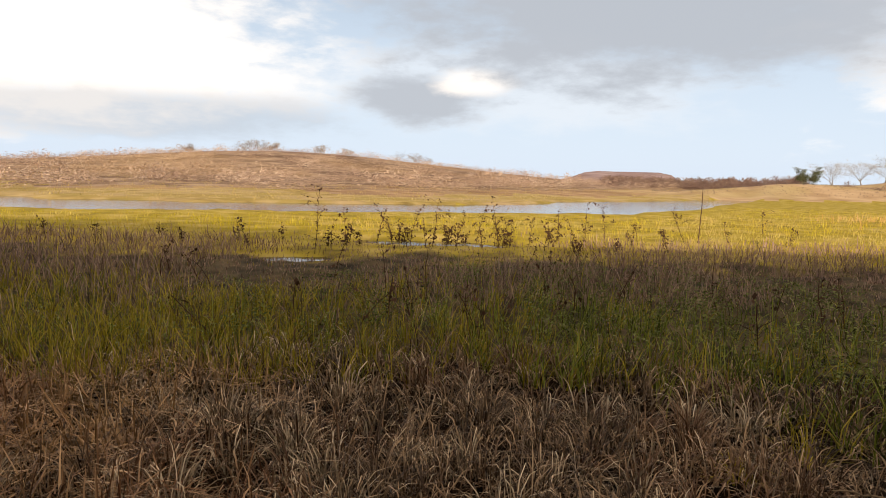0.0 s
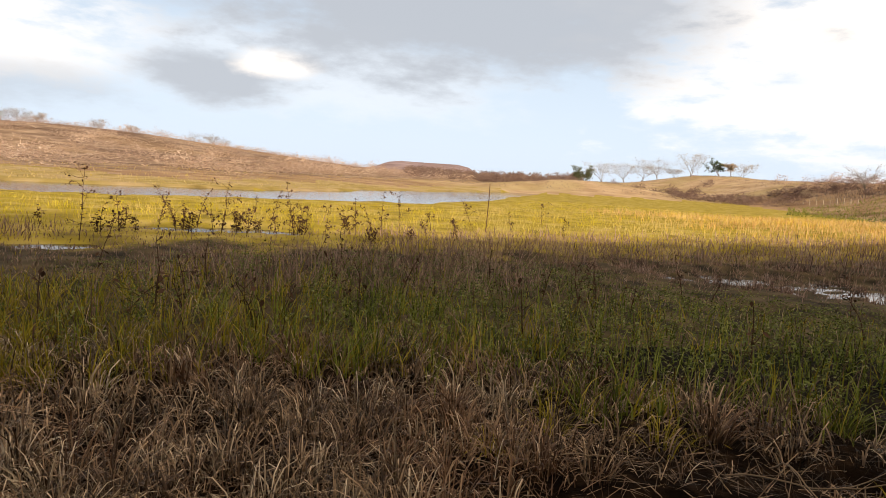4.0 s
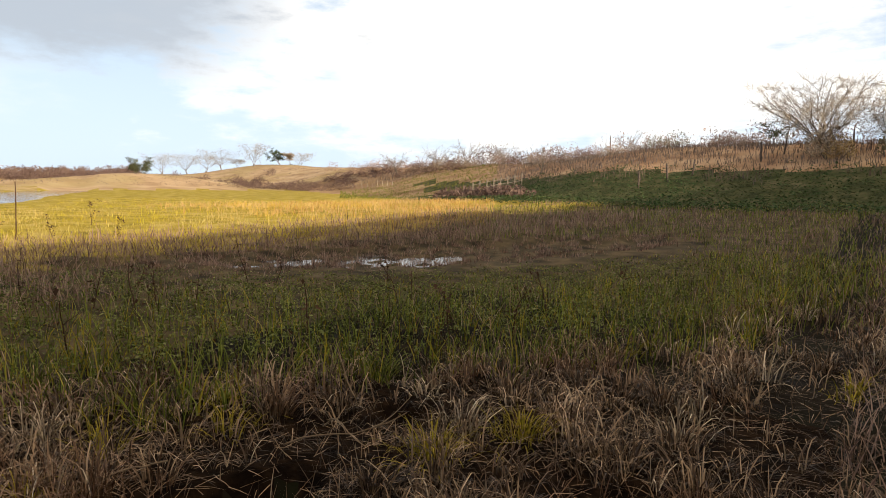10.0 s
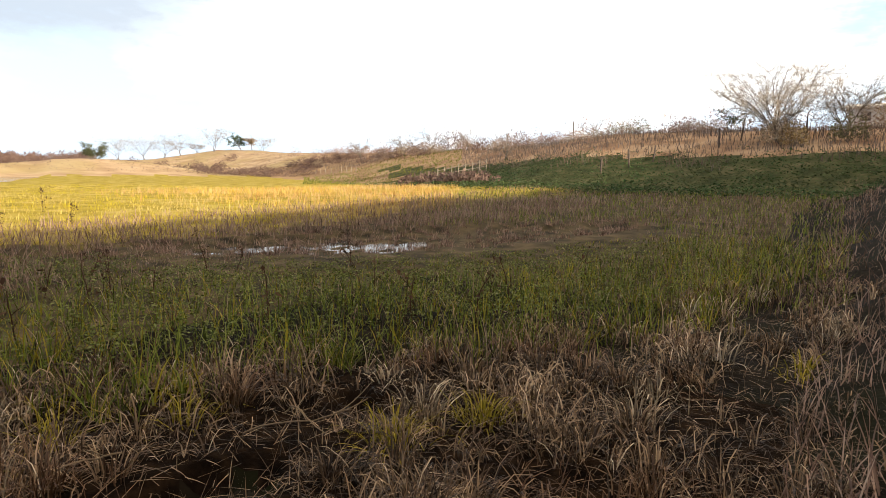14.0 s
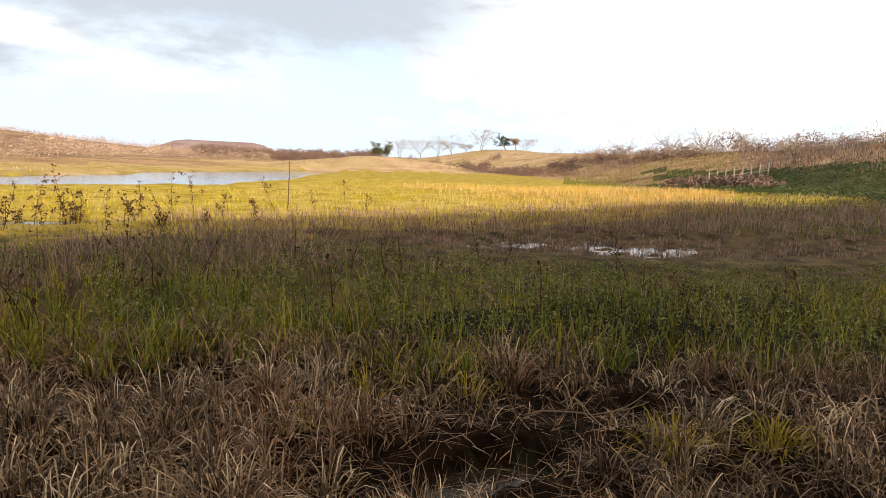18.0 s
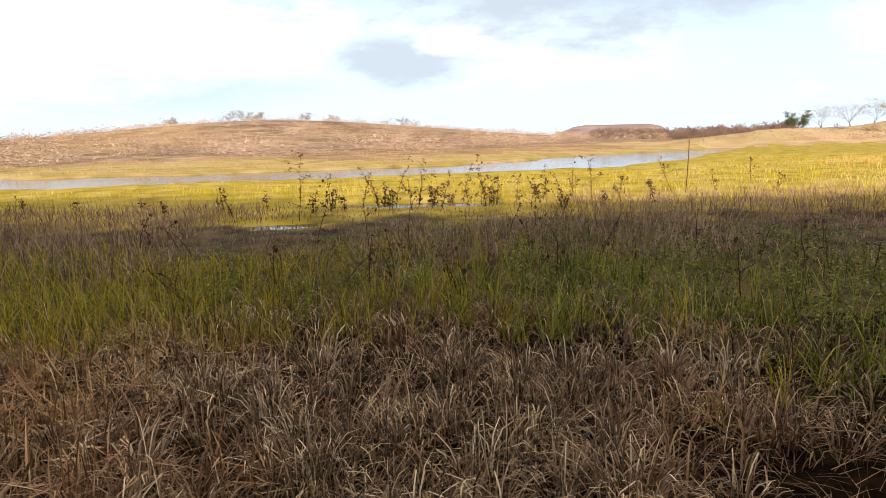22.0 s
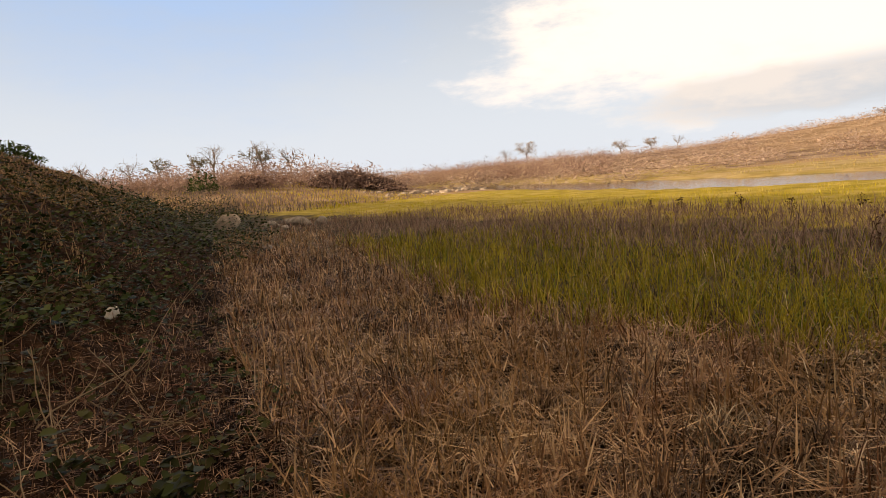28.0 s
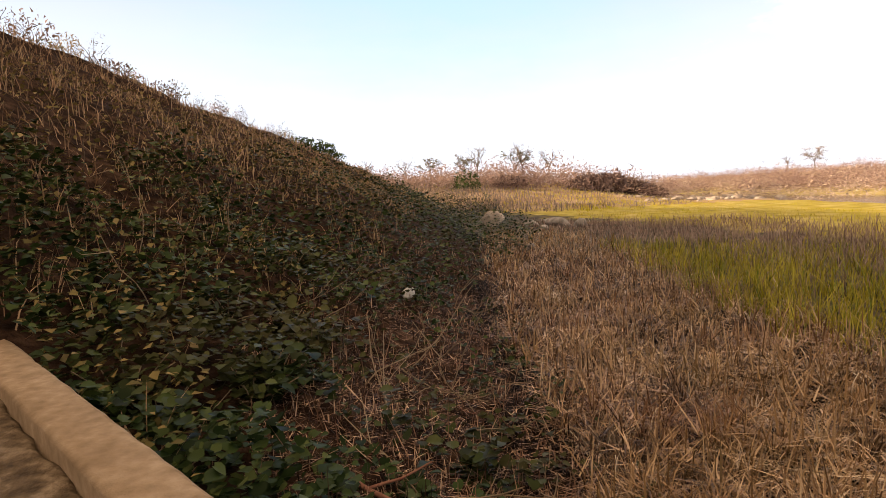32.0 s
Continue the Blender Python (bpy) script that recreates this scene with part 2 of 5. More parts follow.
M = {
    "water": water_material(),
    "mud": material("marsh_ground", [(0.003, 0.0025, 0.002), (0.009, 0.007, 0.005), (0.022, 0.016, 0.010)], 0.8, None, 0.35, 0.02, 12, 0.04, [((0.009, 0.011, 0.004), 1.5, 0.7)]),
    # near-black: the shade between the blades is put into the straw floor's colour
    "shadedthatch": material("shaded_straw_floor", [(0.002, 0.0013, 0.001), (0.009, 0.0055, 0.0035), (0.03, 0.018, 0.010)], 0.9, None, 0.14, 0.025, 25, 0.03),
    "marshmud": marsh_bed(),
    "turf": material("marsh_turf", [(0.24, 0.18, 0.06), (0.42, 0.32, 0.12), (0.56, 0.44, 0.24)], 0.95, None, 1.6, 0.03, 8, 0.1, [((0.34, 0.28, 0.06), 4.0, 0.5), ((0.55, 0.42, 0.28), 9.0, 0.5)]),
    # dark-to-pale spread also paints the contrast of lit and shaded blades
    "dry": material("dry_sedge", [(0.006, 0.0035, 0.0025), (0.022, 0.013, 0.008), (0.075, 0.047, 0.028), (0.20, 0.133, 0.08), (0.46, 0.335, 0.212), (0.86, 0.71, 0.53)], 0.5, "island", 0.7, through_light=0.1, spec=0.22, patches=[((0.20, 0.09, 0.04), 1.0, 0.3)]),
    "grey": material("bleached_sedge", [(0.06, 0.045, 0.03), (0.30, 0.235, 0.155), (0.76, 0.65, 0.49)], 0.6, "island", through_light=0.1, spec=0.2),
    "green": material("green_grass", [(0.013, 0.018, 0.004), (0.08, 0.108, 0.015), (0.22, 0.265, 0.038), (0.46, 0.46, 0.13)], 0.55, "island", 1.1, through_light=0.3, spec=0.10),
    "olive": material("yellowing_grass", [(0.07, 0.06, 0.008), (0.30, 0.25, 0.022), (0.60, 0.49, 0.08)], 0.55, "island", 1.4, through_light=0.35, spec=0.10),
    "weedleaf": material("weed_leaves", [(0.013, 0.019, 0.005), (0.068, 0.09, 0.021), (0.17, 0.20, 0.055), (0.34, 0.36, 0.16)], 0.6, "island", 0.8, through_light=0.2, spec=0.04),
    "brown": material("dead_weeds", [(0.05, 0.03, 0.024), (0.19, 0.125, 0.098), (0.36, 0.25, 0.195), (0.48, 0.37, 0.29)], 0.8, "island", 2.0, through_light=0.2),
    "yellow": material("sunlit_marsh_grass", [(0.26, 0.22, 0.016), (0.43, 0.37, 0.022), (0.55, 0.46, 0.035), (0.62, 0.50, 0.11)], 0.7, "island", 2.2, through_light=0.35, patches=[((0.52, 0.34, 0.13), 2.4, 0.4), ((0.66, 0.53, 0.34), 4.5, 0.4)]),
    "shoretan": material("far_shore_grass", [(0.28, 0.21, 0.06), (0.46, 0.36, 0.13), (0.60, 0.48, 0.24)], 0.75, "island", 4.0, through_light=0.3, patches=[((0.46, 0.40, 0.05), 9.0, 0.5), ((0.52, 0.38, 0.26), 6.0, 0.45)]),
    "orange": material("tawny_reeds", [(0.28, 0.16, 0.05), (0.46, 0.28, 0.09), (0.58, 0.39, 0.15), (0.52, 0.39, 0.06)], 0.75, "island", 3.5, through_light=0.25, patches=[((0.56, 0.43, 0.04), 5.0, 0.55), ((0.62, 0.47, 0.27), 2.6, 0.5)]),
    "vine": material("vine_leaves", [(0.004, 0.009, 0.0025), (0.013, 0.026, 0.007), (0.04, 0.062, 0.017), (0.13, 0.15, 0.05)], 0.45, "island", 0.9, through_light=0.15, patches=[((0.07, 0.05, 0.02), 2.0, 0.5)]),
    "scrub": material("leafless_scrub", [(0.19, 0.125, 0.10), (0.34, 0.235, 0.19), (0.48, 0.355, 0.285), (0.58, 0.455, 0.37)], 0.9, "island", 9.0, through_light=0.25, patches=[((0.18, 0.11, 0.095), 4.0, 0.6), ((0.25, 0.16, 0.135), 18, 0.5)]),
    # twig colours paled towards pink to stand in for haze
    "hillscrub": material("hill_scrub_twigs", [(0.30, 0.21, 0.165), (0.46, 0.345, 0.28), (0.60, 0.475, 0.385), (0.70, 0.58, 0.475)], 0.9, None, 5.0, through_light=0.2, patches=[((0.18, 0.11, 0.09), 4.0, 0.5), ((0.24, 0.155, 0.125), 16, 0.55), ((0.60, 0.45, 0.29), 45, 0.4)]),
    "bush": material("dull_green_bush", [(0.09, 0.09, 0.05), (0.18, 0.165, 0.09), (0.27, 0.235, 0.14)], 0.8, "island", 1.0, through_light=0.3),
    "tree": material("tree_leaves", [(0.02, 0.04, 0.012), (0.045, 0.07, 0.02), (0.08, 0.10, 0.03)], 0.7, "island"),
    "dustygreen": material("dusty_green_leaves", [(0.06, 0.075, 0.035), (0.13, 0.15, 0.07), (0.24, 0.25, 0.13)], 0.75, "island", through_light=0.25),
    "bark": material("grey_bark", [(0.10, 0.08, 0.065), (0.19, 0.16, 0.13), (0.27, 0.23, 0.19)], 0.9, None, 0.12, 0.01, 30),
    "twig": material("pale_twigs", [(0.15, 0.11, 0.08), (0.26, 0.20, 0.15), (0.34, 0.28, 0.21)], 0.9, "island"),
    "palebranch": material("pale_branches", [(0.30, 0.25, 0.19), (0.44, 0.38, 0.30), (0.56, 0.49, 0.40)], 0.9, "island"),
    "stem": material("dry_stems", [(0.10, 0.065, 0.04), (0.19, 0.135, 0.085), (0.32, 0.25, 0.17)], 0.8, "island"),
    "darkstem": material("dark_weed_stems", [(0.05, 0.028, 0.02), (0.09, 0.05, 0.03)], 0.8, "island"),
    "land": material("dry_land", [(0.22, 0.13, 0.085), (0.40, 0.27, 0.17), (0.54, 0.40, 0.27)], 0.95, None, 3.0, 0.05, 1.5, 0.05, [((0.50, 0.36, 0.17), 25, 0.5), ((0.20, 0.12, 0.085), 12, 0.6)]),
    "scrubland": material("scrub_litter", [(0.19, 0.13, 0.10), (0.36, 0.265, 0.20), (0.52, 0.40, 0.30)], 0.95, None, 4.0, 0.05, 1.5, 0.03, [((0.13, 0.08, 0.06), 14, 0.65), ((0.46, 0.32, 0.17), 45, 0.4)]),
    # mauve tint paints the air haze onto the far hills
    "farland": material("hazed_distant_scrub", [(0.25, 0.19, 0.205), (0.34, 0.265, 0.28), (0.42, 0.335, 0.345)], 0.95, None, 22.0, 0.3, 0.2, 0.03, [((0.25, 0.17, 0.165), 60, 0.6)]),
    "palefield": material("pale_dry_field", [(0.36, 0.25, 0.155), (0.50, 0.37, 0.24), (0.60, 0.47, 0.32)], 0.95, None, 4.0, 0.05, 1.5, 0.03, [((0.36, 0.30, 0.12), 14, 0.45)]),
    "bankturf": material("bank_turf", [(0.035, 0.045, 0.022), (0.08, 0.09, 0.043), (0.15, 0.135, 0.08)], 0.95, None, 1.5, 0.04, 5, 0.03),
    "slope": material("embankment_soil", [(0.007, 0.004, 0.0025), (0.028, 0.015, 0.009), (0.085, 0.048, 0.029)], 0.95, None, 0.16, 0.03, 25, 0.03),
    "rock": material("weathered_stone", [(0.12, 0.10, 0.085), (0.25, 0.22, 0.185), (0.40, 0.36, 0.31)], 0.9, None, 0.4, 0.02, 14, 0.1),
    "concrete": material("old_concrete", [(0.22, 0.155, 0.095), (0.29, 0.208, 0.132), (0.36, 0.268, 0.178)], 0.9, None, 0.05, 0.003, 120, 0.05, [((0.17, 0.115, 0.07), 0.35, 0.35)]),
    "plaster": material("pale_plaster", [(0.55, 0.5, 0.45), (0.7, 0.66, 0.6)], 0.9, None, 1.5),
    "rooftile": material("clay_roof", [(0.22, 0.09, 0.05), (0.34, 0.15, 0.08)], 0.9, None, 0.6),
    "post": material("weathered_post", [(0.07, 0.055, 0.045), (0.16, 0.13, 0.11)], 0.9, None, 0.1, 0.004, 50),
    "palepost": material("pale_post", [(0.26, 0.21, 0.16), (0.42, 0.36, 0.28)], 0.9, None, 0.2),
    "pinkdry": material("pinkish_dry_grass", [(0.11, 0.085, 0.075), (0.19, 0.153, 0.133), (0.31, 0.258, 0.225)], 0.85, "island", 4.0, through_light=0.25, patches=[((0.22, 0.16, 0.11), 6.0, 0.5)]),
    "crop": material("green_field", [(0.10, 0.12, 0.025), (0.18, 0.19, 0.045), (0.28, 0.26, 0.08)], 0.8, "island", 6.0, through_light=0.3),
    "bankgreen": material("bank_herbs", [(0.025, 0.05, 0.022), (0.06, 0.105, 0.045), (0.13, 0.18, 0.075)], 0.7, "island", 3.0, through_light=0.25, patches=[((0.17, 0.125, 0.085), 5.0, 0.2)]),
    "matted": material("matted_dry_straw", [(0.012, 0.006, 0.003), (0.07, 0.036, 0.018), (0.26, 0.15, 0.077), (0.58, 0.39, 0.22), (0.88, 0.69, 0.47)], 0.5, "island", 0.6, through_light=0.1, spec=0.22, patches=[((0.24, 0.10, 0.045), 0.9, 0.4), ((0.34, 0.23, 0.07), 1.7, 0.25)]),
    "slopegrass": material("slope_grass", [(0.08, 0.042, 0.024), (0.26, 0.155, 0.088), (0.46, 0.31, 0.19), (0.34, 0.25, 0.095)], 0.8, "island", 2.0, through_light=0.15),
    "oldvine": material("withering_vine", [(0.035, 0.03, 0.010), (0.11, 0.088, 0.03), (0.23, 0.165, 0.06), (0.34, 0.26, 0.14)], 0.6, "island", 1.2, through_light=0.15),
    "litter": material("reddish_litter", [(0.008, 0.004, 0.003), (0.045, 0.022, 0.014), (0.13, 0.065, 0.04), (0.28, 0.16, 0.096), (0.56, 0.39, 0.25)], 0.6, "island", spec=0.15),
    "straw": material("straw_bush", [(0.28, 0.19, 0.08), (0.42, 0.30, 0.14), (0.52, 0.40, 0.22)], 0.8, "island"),
    "olivebush": material("olive_bush", [(0.22, 0.17, 0.12), (0.40, 0.32, 0.225), (0.56, 0.46, 0.34)], 0.85, "island", 1.5, through_light=0.4),
    "purple": material("dark_purple_scrub", [(0.08, 0.052, 0.045), (0.17, 0.115, 0.10), (0.27, 0.195, 0.16)], 0.85, "island", 3.0, through_light=0.15),
    "haze_leaf": material("dry_pods", [(0.30, 0.27, 0.235), (0.46, 0.42, 0.37)], 0.9, "island", through_light=0.3),
    "redwood": material("reddish_bark", [(0.14, 0.06, 0.04), (0.24, 0.12, 0.08)], 0.85, None, 0.05, 0.003, 80),
    "ledge": material("rough_concrete", [(0.05, 0.034, 0.02), (0.12, 0.085, 0.052), (0.24, 0.18, 0.12)], 0.95, None, 0.06, 0.02, 40, 0.1),
    "whitestone": material("white_stone", [(0.38, 0.35, 0.30), (0.55, 0.52, 0.46), (0.68, 0.65, 0.59)], 0.85, None, 0.06, 0.004, 60, 0.1),
    "palerock": material("pale_rock", [(0.22, 0.175, 0.135), (0.40, 0.325, 0.255), (0.60, 0.51, 0.41)], 0.9, None, 0.5, 0.02, 12, 0.1),
}


# ---- mesh helpers ----
def mesh_ob(name, verts, faces, mat, parent=None, smooth=False):
    """faces: an (n, 3) or (n, 4) array, or a list of both."""
    me = bpy.data.meshes.new(name)
    verts = np.asarray(verts, np.float32).reshape(-1, 3)
    groups = [np.asarray(f, np.int32) for f in (faces if isinstance(faces, list) else [faces]) if len(f)]
    loops = np.concatenate([g.ravel() for g in groups])
    sizes = np.concatenate([np.full(len(g), g.shape[1], np.int32) for g in groups])
    me.vertices.add(len(verts))
    me.vertices.foreach_set("co", verts.ravel())
    me.loops.add(len(loops))
    me.loops.foreach_set("vertex_index", loops)
    me.polygons.add(len(sizes))
    me.polygons.foreach_set("loop_start", np.r_[0, np.cumsum(sizes)[:-1]].astype(np.int32))
    me.polygons.foreach_set("loop_total", sizes)
    if smooth:
        me.polygons.foreach_set("use_smooth", np.ones(len(sizes), bool))
    me.update(calc_edges=True)
    me.materials.append(M[mat])
    ob = new(name, me)
    if parent:
        ob.parent = parent
    return ob


def part(name, bm, mat, parent, label=""):
    me = bpy.data.meshes.new(name)
    bm.to_mesh(me)
    bm.free()
    me.materials.append(M[mat])
    ob = new(name, me)
    ob.parent = parent
    return tagged(ob, label)


def smooth01(a):
    a = np.clip(a, 0, 1)
    return a * a * (3 - 2 * a)


def waves(x, y, size, seed=0, octaves=4):
    """Cheap smooth noise, about -1 to 1."""
    r = np.random.RandomState(seed)
    out, amp, tot = 0.0, 1.0, 0.0
    for k in range(octaves):
        f = 2 * np.pi / size * 1.9**k
        for _ in range(3):
            a, p = r.uniform(0, 2 * np.pi), r.uniform(0, 6.28)
            out = out + amp * np.sin(f * (x * np.cos(a) + y * np.sin(a)) + p + 1.3 * np.sin(0.6 * f * (x * np.sin(a) - y * np.cos(a)) + p))
            tot += amp * 0.6
        amp *= 0.55
    return out / tot


# ---- the lie of the land ----
def crest_y(x):
    return -8.9 + 0.224 * np.logaddexp(0, (-x - 2) / 2.0) * 2.0 + 0.05 * np.logaddexp(0, (-x - 45) / 4.0) * 4


def dam_z(x, y):
    d = y - crest_y(x)
    # crest raised to the right, out of view, to lengthen its shadow
    top = 5.0 + 0.4 * smooth01((x - 4) / 30) - 0.7 * smooth01((-x - 30) / 20) - 4.6 * smooth01((-x - 50) / 26) + 0.12 * waves(x, y, 7, 5) + 0.32 * np.exp(-(((x + 15) / 6) ** 2))
    front = 0.25 * np.logaddexp(0, (top - 0.55 * np.maximum(d, 0)) / 0.25) + 0.10 * waves(x, y, 2.5, 6)
    front = front - 0.42 * np.exp(-(((x + 3.9) / 2.2) ** 2 + ((y + 2.0) / 1.2) ** 2))
    back = top - 0.5 * np.maximum(-d - 4, 0)
    return np.where(d > 0, np.minimum(front, top), np.minimum(top, back)) - 0.12


LAKE_NEAR = ((-104, -76, -45, -38, -30, -22, -14, -6, 5, 12, 18, 30, 45, 60), (58, 47, 36.5, 34, 31.2, 28.8, 30.4, 32.4, 36.2, 40, 47, 68, 92, 120))
LAKE_FAR = ((-104, -76, -56, -45, -38, -26, -18, -12, -4, 7, 12, 28, 45, 60), (58, 55, 51, 47.5, 45, 41.5, 42, 43.5, 46, 54, 64, 80, 104, 120))
DRY_EDGE = ((-30, -24, -14, -11, -6, -3.8, -1.2, 0.2, 2.2, 4, 6.4, 12.8, 25), (9.5, 9.0, 7.0, 6.0, 4.7, 4.9, 5.3, 5.7, 4.8, 3.5, 1.7, 0.3, -1))


def dry_edge(x):
    return np.interp(x, *DRY_EDGE)


POOLS = ((12.5, 8.6, 2.0, 0.8), (16.4, 7.9, 1.6, 0.5), (10.0, 10.4, 1.0, 0.35), (-0.3, 17.6, 2.9, 1.1), (-3.1, 13.5, 1.0, 0.7), (6.3, 12.6, 1.3, 0.4), (2.25, 2.45, 0.42, 0.2), (3.7, 2.5, 0.18, 0.2), (4.6, 3.2, 0.2, 0.3), (13, 14.5, 3, 0.5))


def mudflat(x, y, toward=1.0, grow_a=0.0, grow_b=0.0):
    """0 at the middle of the wet mudflat, 1 on its rim."""
    u, w = x - 13.4 * toward, y - 8.5 * toward
    return np.hypot((0.87 * u - 0.49 * w) / (6.2 + grow_a), (0.49 * u + 0.87 * w) / (1.8 + grow_b))



def ground_z(x, y):
    x, y = np.asarray(x, float), np.asarray(y, float)
    r = np.hypot(x, y)
    z = 0.10 + 0.035 * waves(x, y, 2.2, 1) + 0.05 * waves(x, y, 14, 2)
    # lake bed
    inside = np.minimum(y - np.interp(x, *LAKE_NEAR), np.interp(x, *LAKE_FAR) - y) + 1.2 * waves(x, y, 9, 3)
    z = z - 0.5 * smooth01((inside + 0.8) / 2.5) * ((x > -100) & (x < 58))
    for px, py, a, b in POOLS:
        d = np.sqrt(((x - px) / a) ** 2 + ((y - py) / b) ** 2) + 0.25 * waves(x, y, 0.7, 4)
        z = z + (-0.05 - z) * smooth01((1.5 - d) / (0.7 if py < 6 else 1.1))
    wetness = smooth01((1.15 - mudflat(x, y) + 0.2 * waves(x, y, 2.0, 92)) / 0.35)
    z = z + (0.0 + 0.04 * waves(x, y, 0.9, 93) - z) * wetness * (z > -0.03)
    # the right bank
    xb = np.interp(y, (-60, 0, 20, 40, 90, 130, 200), (42, 38, 41, 54, 84, 100, 120))
    z = z + 0.025 * np.clip(x - 12, 0, 40) * smooth01((42 - y) / 24)
    z = z + (5.3 + 0.4 * waves(x, y, 30, 7)) * smooth01((x - xb) / 32) * smooth01((230 - y) / 60)
    # unseen high ground by the dam's right end, added to shade the bank
    z = z + 8.4 * np.exp(-(((x - 58) / 30) ** 2 + ((y + 19) / 8.5) ** 2))
    # gentle far shore, scrub hill, flat-topped hill and the land beyond
    far = y - np.interp(x, *LAKE_FAR)
    z = z + 0.5 * smooth01(far / 40) + 0.6 * smooth01((r - 90) / 150)
    z = z + 8.6 * np.exp(-(((x + 62) / 62) ** 2 + ((y - 225) / 85) ** 2)) + 3.4 * np.exp(-(((x - 5) / 60) ** 2 + ((y - 260) / 70) ** 2))
    z = z + 2.0 * np.exp(-(((x + 160) / 60) ** 2 + ((y - 190) / 80) ** 2))
    z = z + 0.5 * np.exp(-(((x - 120) / 60) ** 2 + ((y - 170) / 45) ** 2)) + 2.0 * np.exp(-(((x - 112) / 30) ** 2 + ((y - 183) / 28) ** 2)) + 2.7 * np.exp(-(((x - 64) / 19) ** 2 + ((y - 112) / 13) ** 2))
    z = z + 1.9 * np.exp(-(((x + 132) / 42) ** 2 + ((y - 96) / 30) ** 2))
    # left bank
    z = z + 2.9 * smooth01((-x - 44) / 34) * smooth01((62 - y) / 48) * smooth01((np.interp(x, *LAKE_NEAR) - 3 - y) / 12)
    z = z + 2.5 * smooth01((r - 350) / 500)
    az = np.degrees(np.arctan2(x, y))
    mesa = smooth01((az - 9.6) / 3.6) * smooth01((21.0 - az) / 2.0)
    z = z + 18.5 * mesa * np.exp(-(((r - 950) / 130) ** 2)) + 7.0 * np.exp(-(((az - 7) / 5) ** 2 + ((r - 800) / 150) ** 2))
    z = z + (3 + 1.5 * waves(x, y, 300, 8)) * smooth01((r - 1100) / 400)
    return z


def land_z(x, y):
    return np.maximum(ground_z(x, y), dam_z(x, y))


def scrub_foot(az):
    """How far out the scrub begins, by bearing."""
    return np.interp(az, (-64, -50, -35, -19, 0, 15, 24), (66, 62, 60, 66, 78, 120, 190))


def build_ground():
    rings = np.r_[0, np.geomspace(0.6, 2600, 300)]
    n = 350
    a = np.linspace(0, 2 * np.pi, n, endpoint=False)
    R, A = np.meshgrid(rings[1:], a, indexing="ij")
    x, y = R * np.sin(A), R * np.cos(A)
    v = np.concatenate([[[0, 0, float(ground_z(0, 0))]], np.stack([x, y, ground_z(x, y)], -1).reshape(-1, 3)])
    i = np.arange(len(rings) - 2)[:, None] * n + 1
    j = np.arange(n)[None]
    k = (j + 1) % n
    quads = np.stack([i + j, i + k, i + n + k, i + n + j], -1).reshape(-1, 4)
    # marsh mud near by, dry land far off
    cx, cy = v[quads].mean(1)[:, 0], v[quads].mean(1)[:, 1]
    fan = np.stack([np.zeros(n, int), 1 + (np.arange(n) + 1) % n, 1 + np.arange(n)], -1)
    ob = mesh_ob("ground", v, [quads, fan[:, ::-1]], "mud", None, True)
    for k in ("land", "shadedthatch", "turf", "marshmud", "scrubland", "farland", "palefield", "bankturf"):
        ob.data.materials.append(M[k])
    xb = np.interp(cy, (-60, 0, 20, 40, 90, 130, 200), (42, 38, 41, 54, 84, 100, 120))
    marsh = (cy < np.interp(cx, *LAKE_FAR) - 1.5) & (cx > -46) & (cx < xb) & (np.hypot(cx, cy) < 130)
    cz = v[quads].mean(1)[:, 2]
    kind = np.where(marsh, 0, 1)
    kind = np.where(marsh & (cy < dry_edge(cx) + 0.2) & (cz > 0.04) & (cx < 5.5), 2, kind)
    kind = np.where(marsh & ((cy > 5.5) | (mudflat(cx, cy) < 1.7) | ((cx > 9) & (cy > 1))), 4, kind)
    dither = np.random.RandomState(8).normal(0, 1, len(cx))
    shore = (cy > np.interp(cx, *LAKE_FAR) - 1.5) & (cy < np.interp(cx, *LAKE_FAR) + 16 + 8 * waves(cx, cy, 30, 55)) & (np.hypot(cx, cy) < 150)
    kind = np.where(shore & (cx > -105) & (cx < 75), 3, kind)
    rad, az = np.hypot(cx, cy), np.degrees(np.arctan2(cx, cy))
    hill = (rad > scrub_foot(az) + 10 * waves(cx, cy, 30, 30) + 3 * dither) & (az > -64) & (az < 24)
    thick = (rad > 66 + 2 * dither) & (az > -97) & (az <= -60)
    kind = np.where((hill | thick) & (kind == 1), 5, kind)
    kind = np.where(rad > 480, 6, kind)
    hump = np.hypot((cx - 64) / 34, (cy - 112) / 20) + 0.08 * dither < 1.0
    kind = np.where(hump | ((kind == 1) & (az > 28) & (az < 47) & (rad > 150) & (rad < 260)), 7, kind)
    t = (cx - xb) / 32
    kind = np.where((kind == 1) & (az > 54 + 3 * waves(cx, cy, 9, 85)) & (az < 120) & (t < 0.45), 8, kind)
    ob.data.polygons.foreach_set("material_index", np.r_[kind, np.zeros(n, int)].astype(np.int32))
    tagged(ob, "marshy ground rising to dry scrub hills", "ground", kind="structure")
    w = mesh_ob("water", [(-104, -2, 0), (75, -2, 0), (75, 125, 0), (-104, 125, 0)], np.array([[0, 1, 2, 3]]), "water")
    tagged(w, "still grey reservoir water with reflections of the sky", "water", kind="structure")


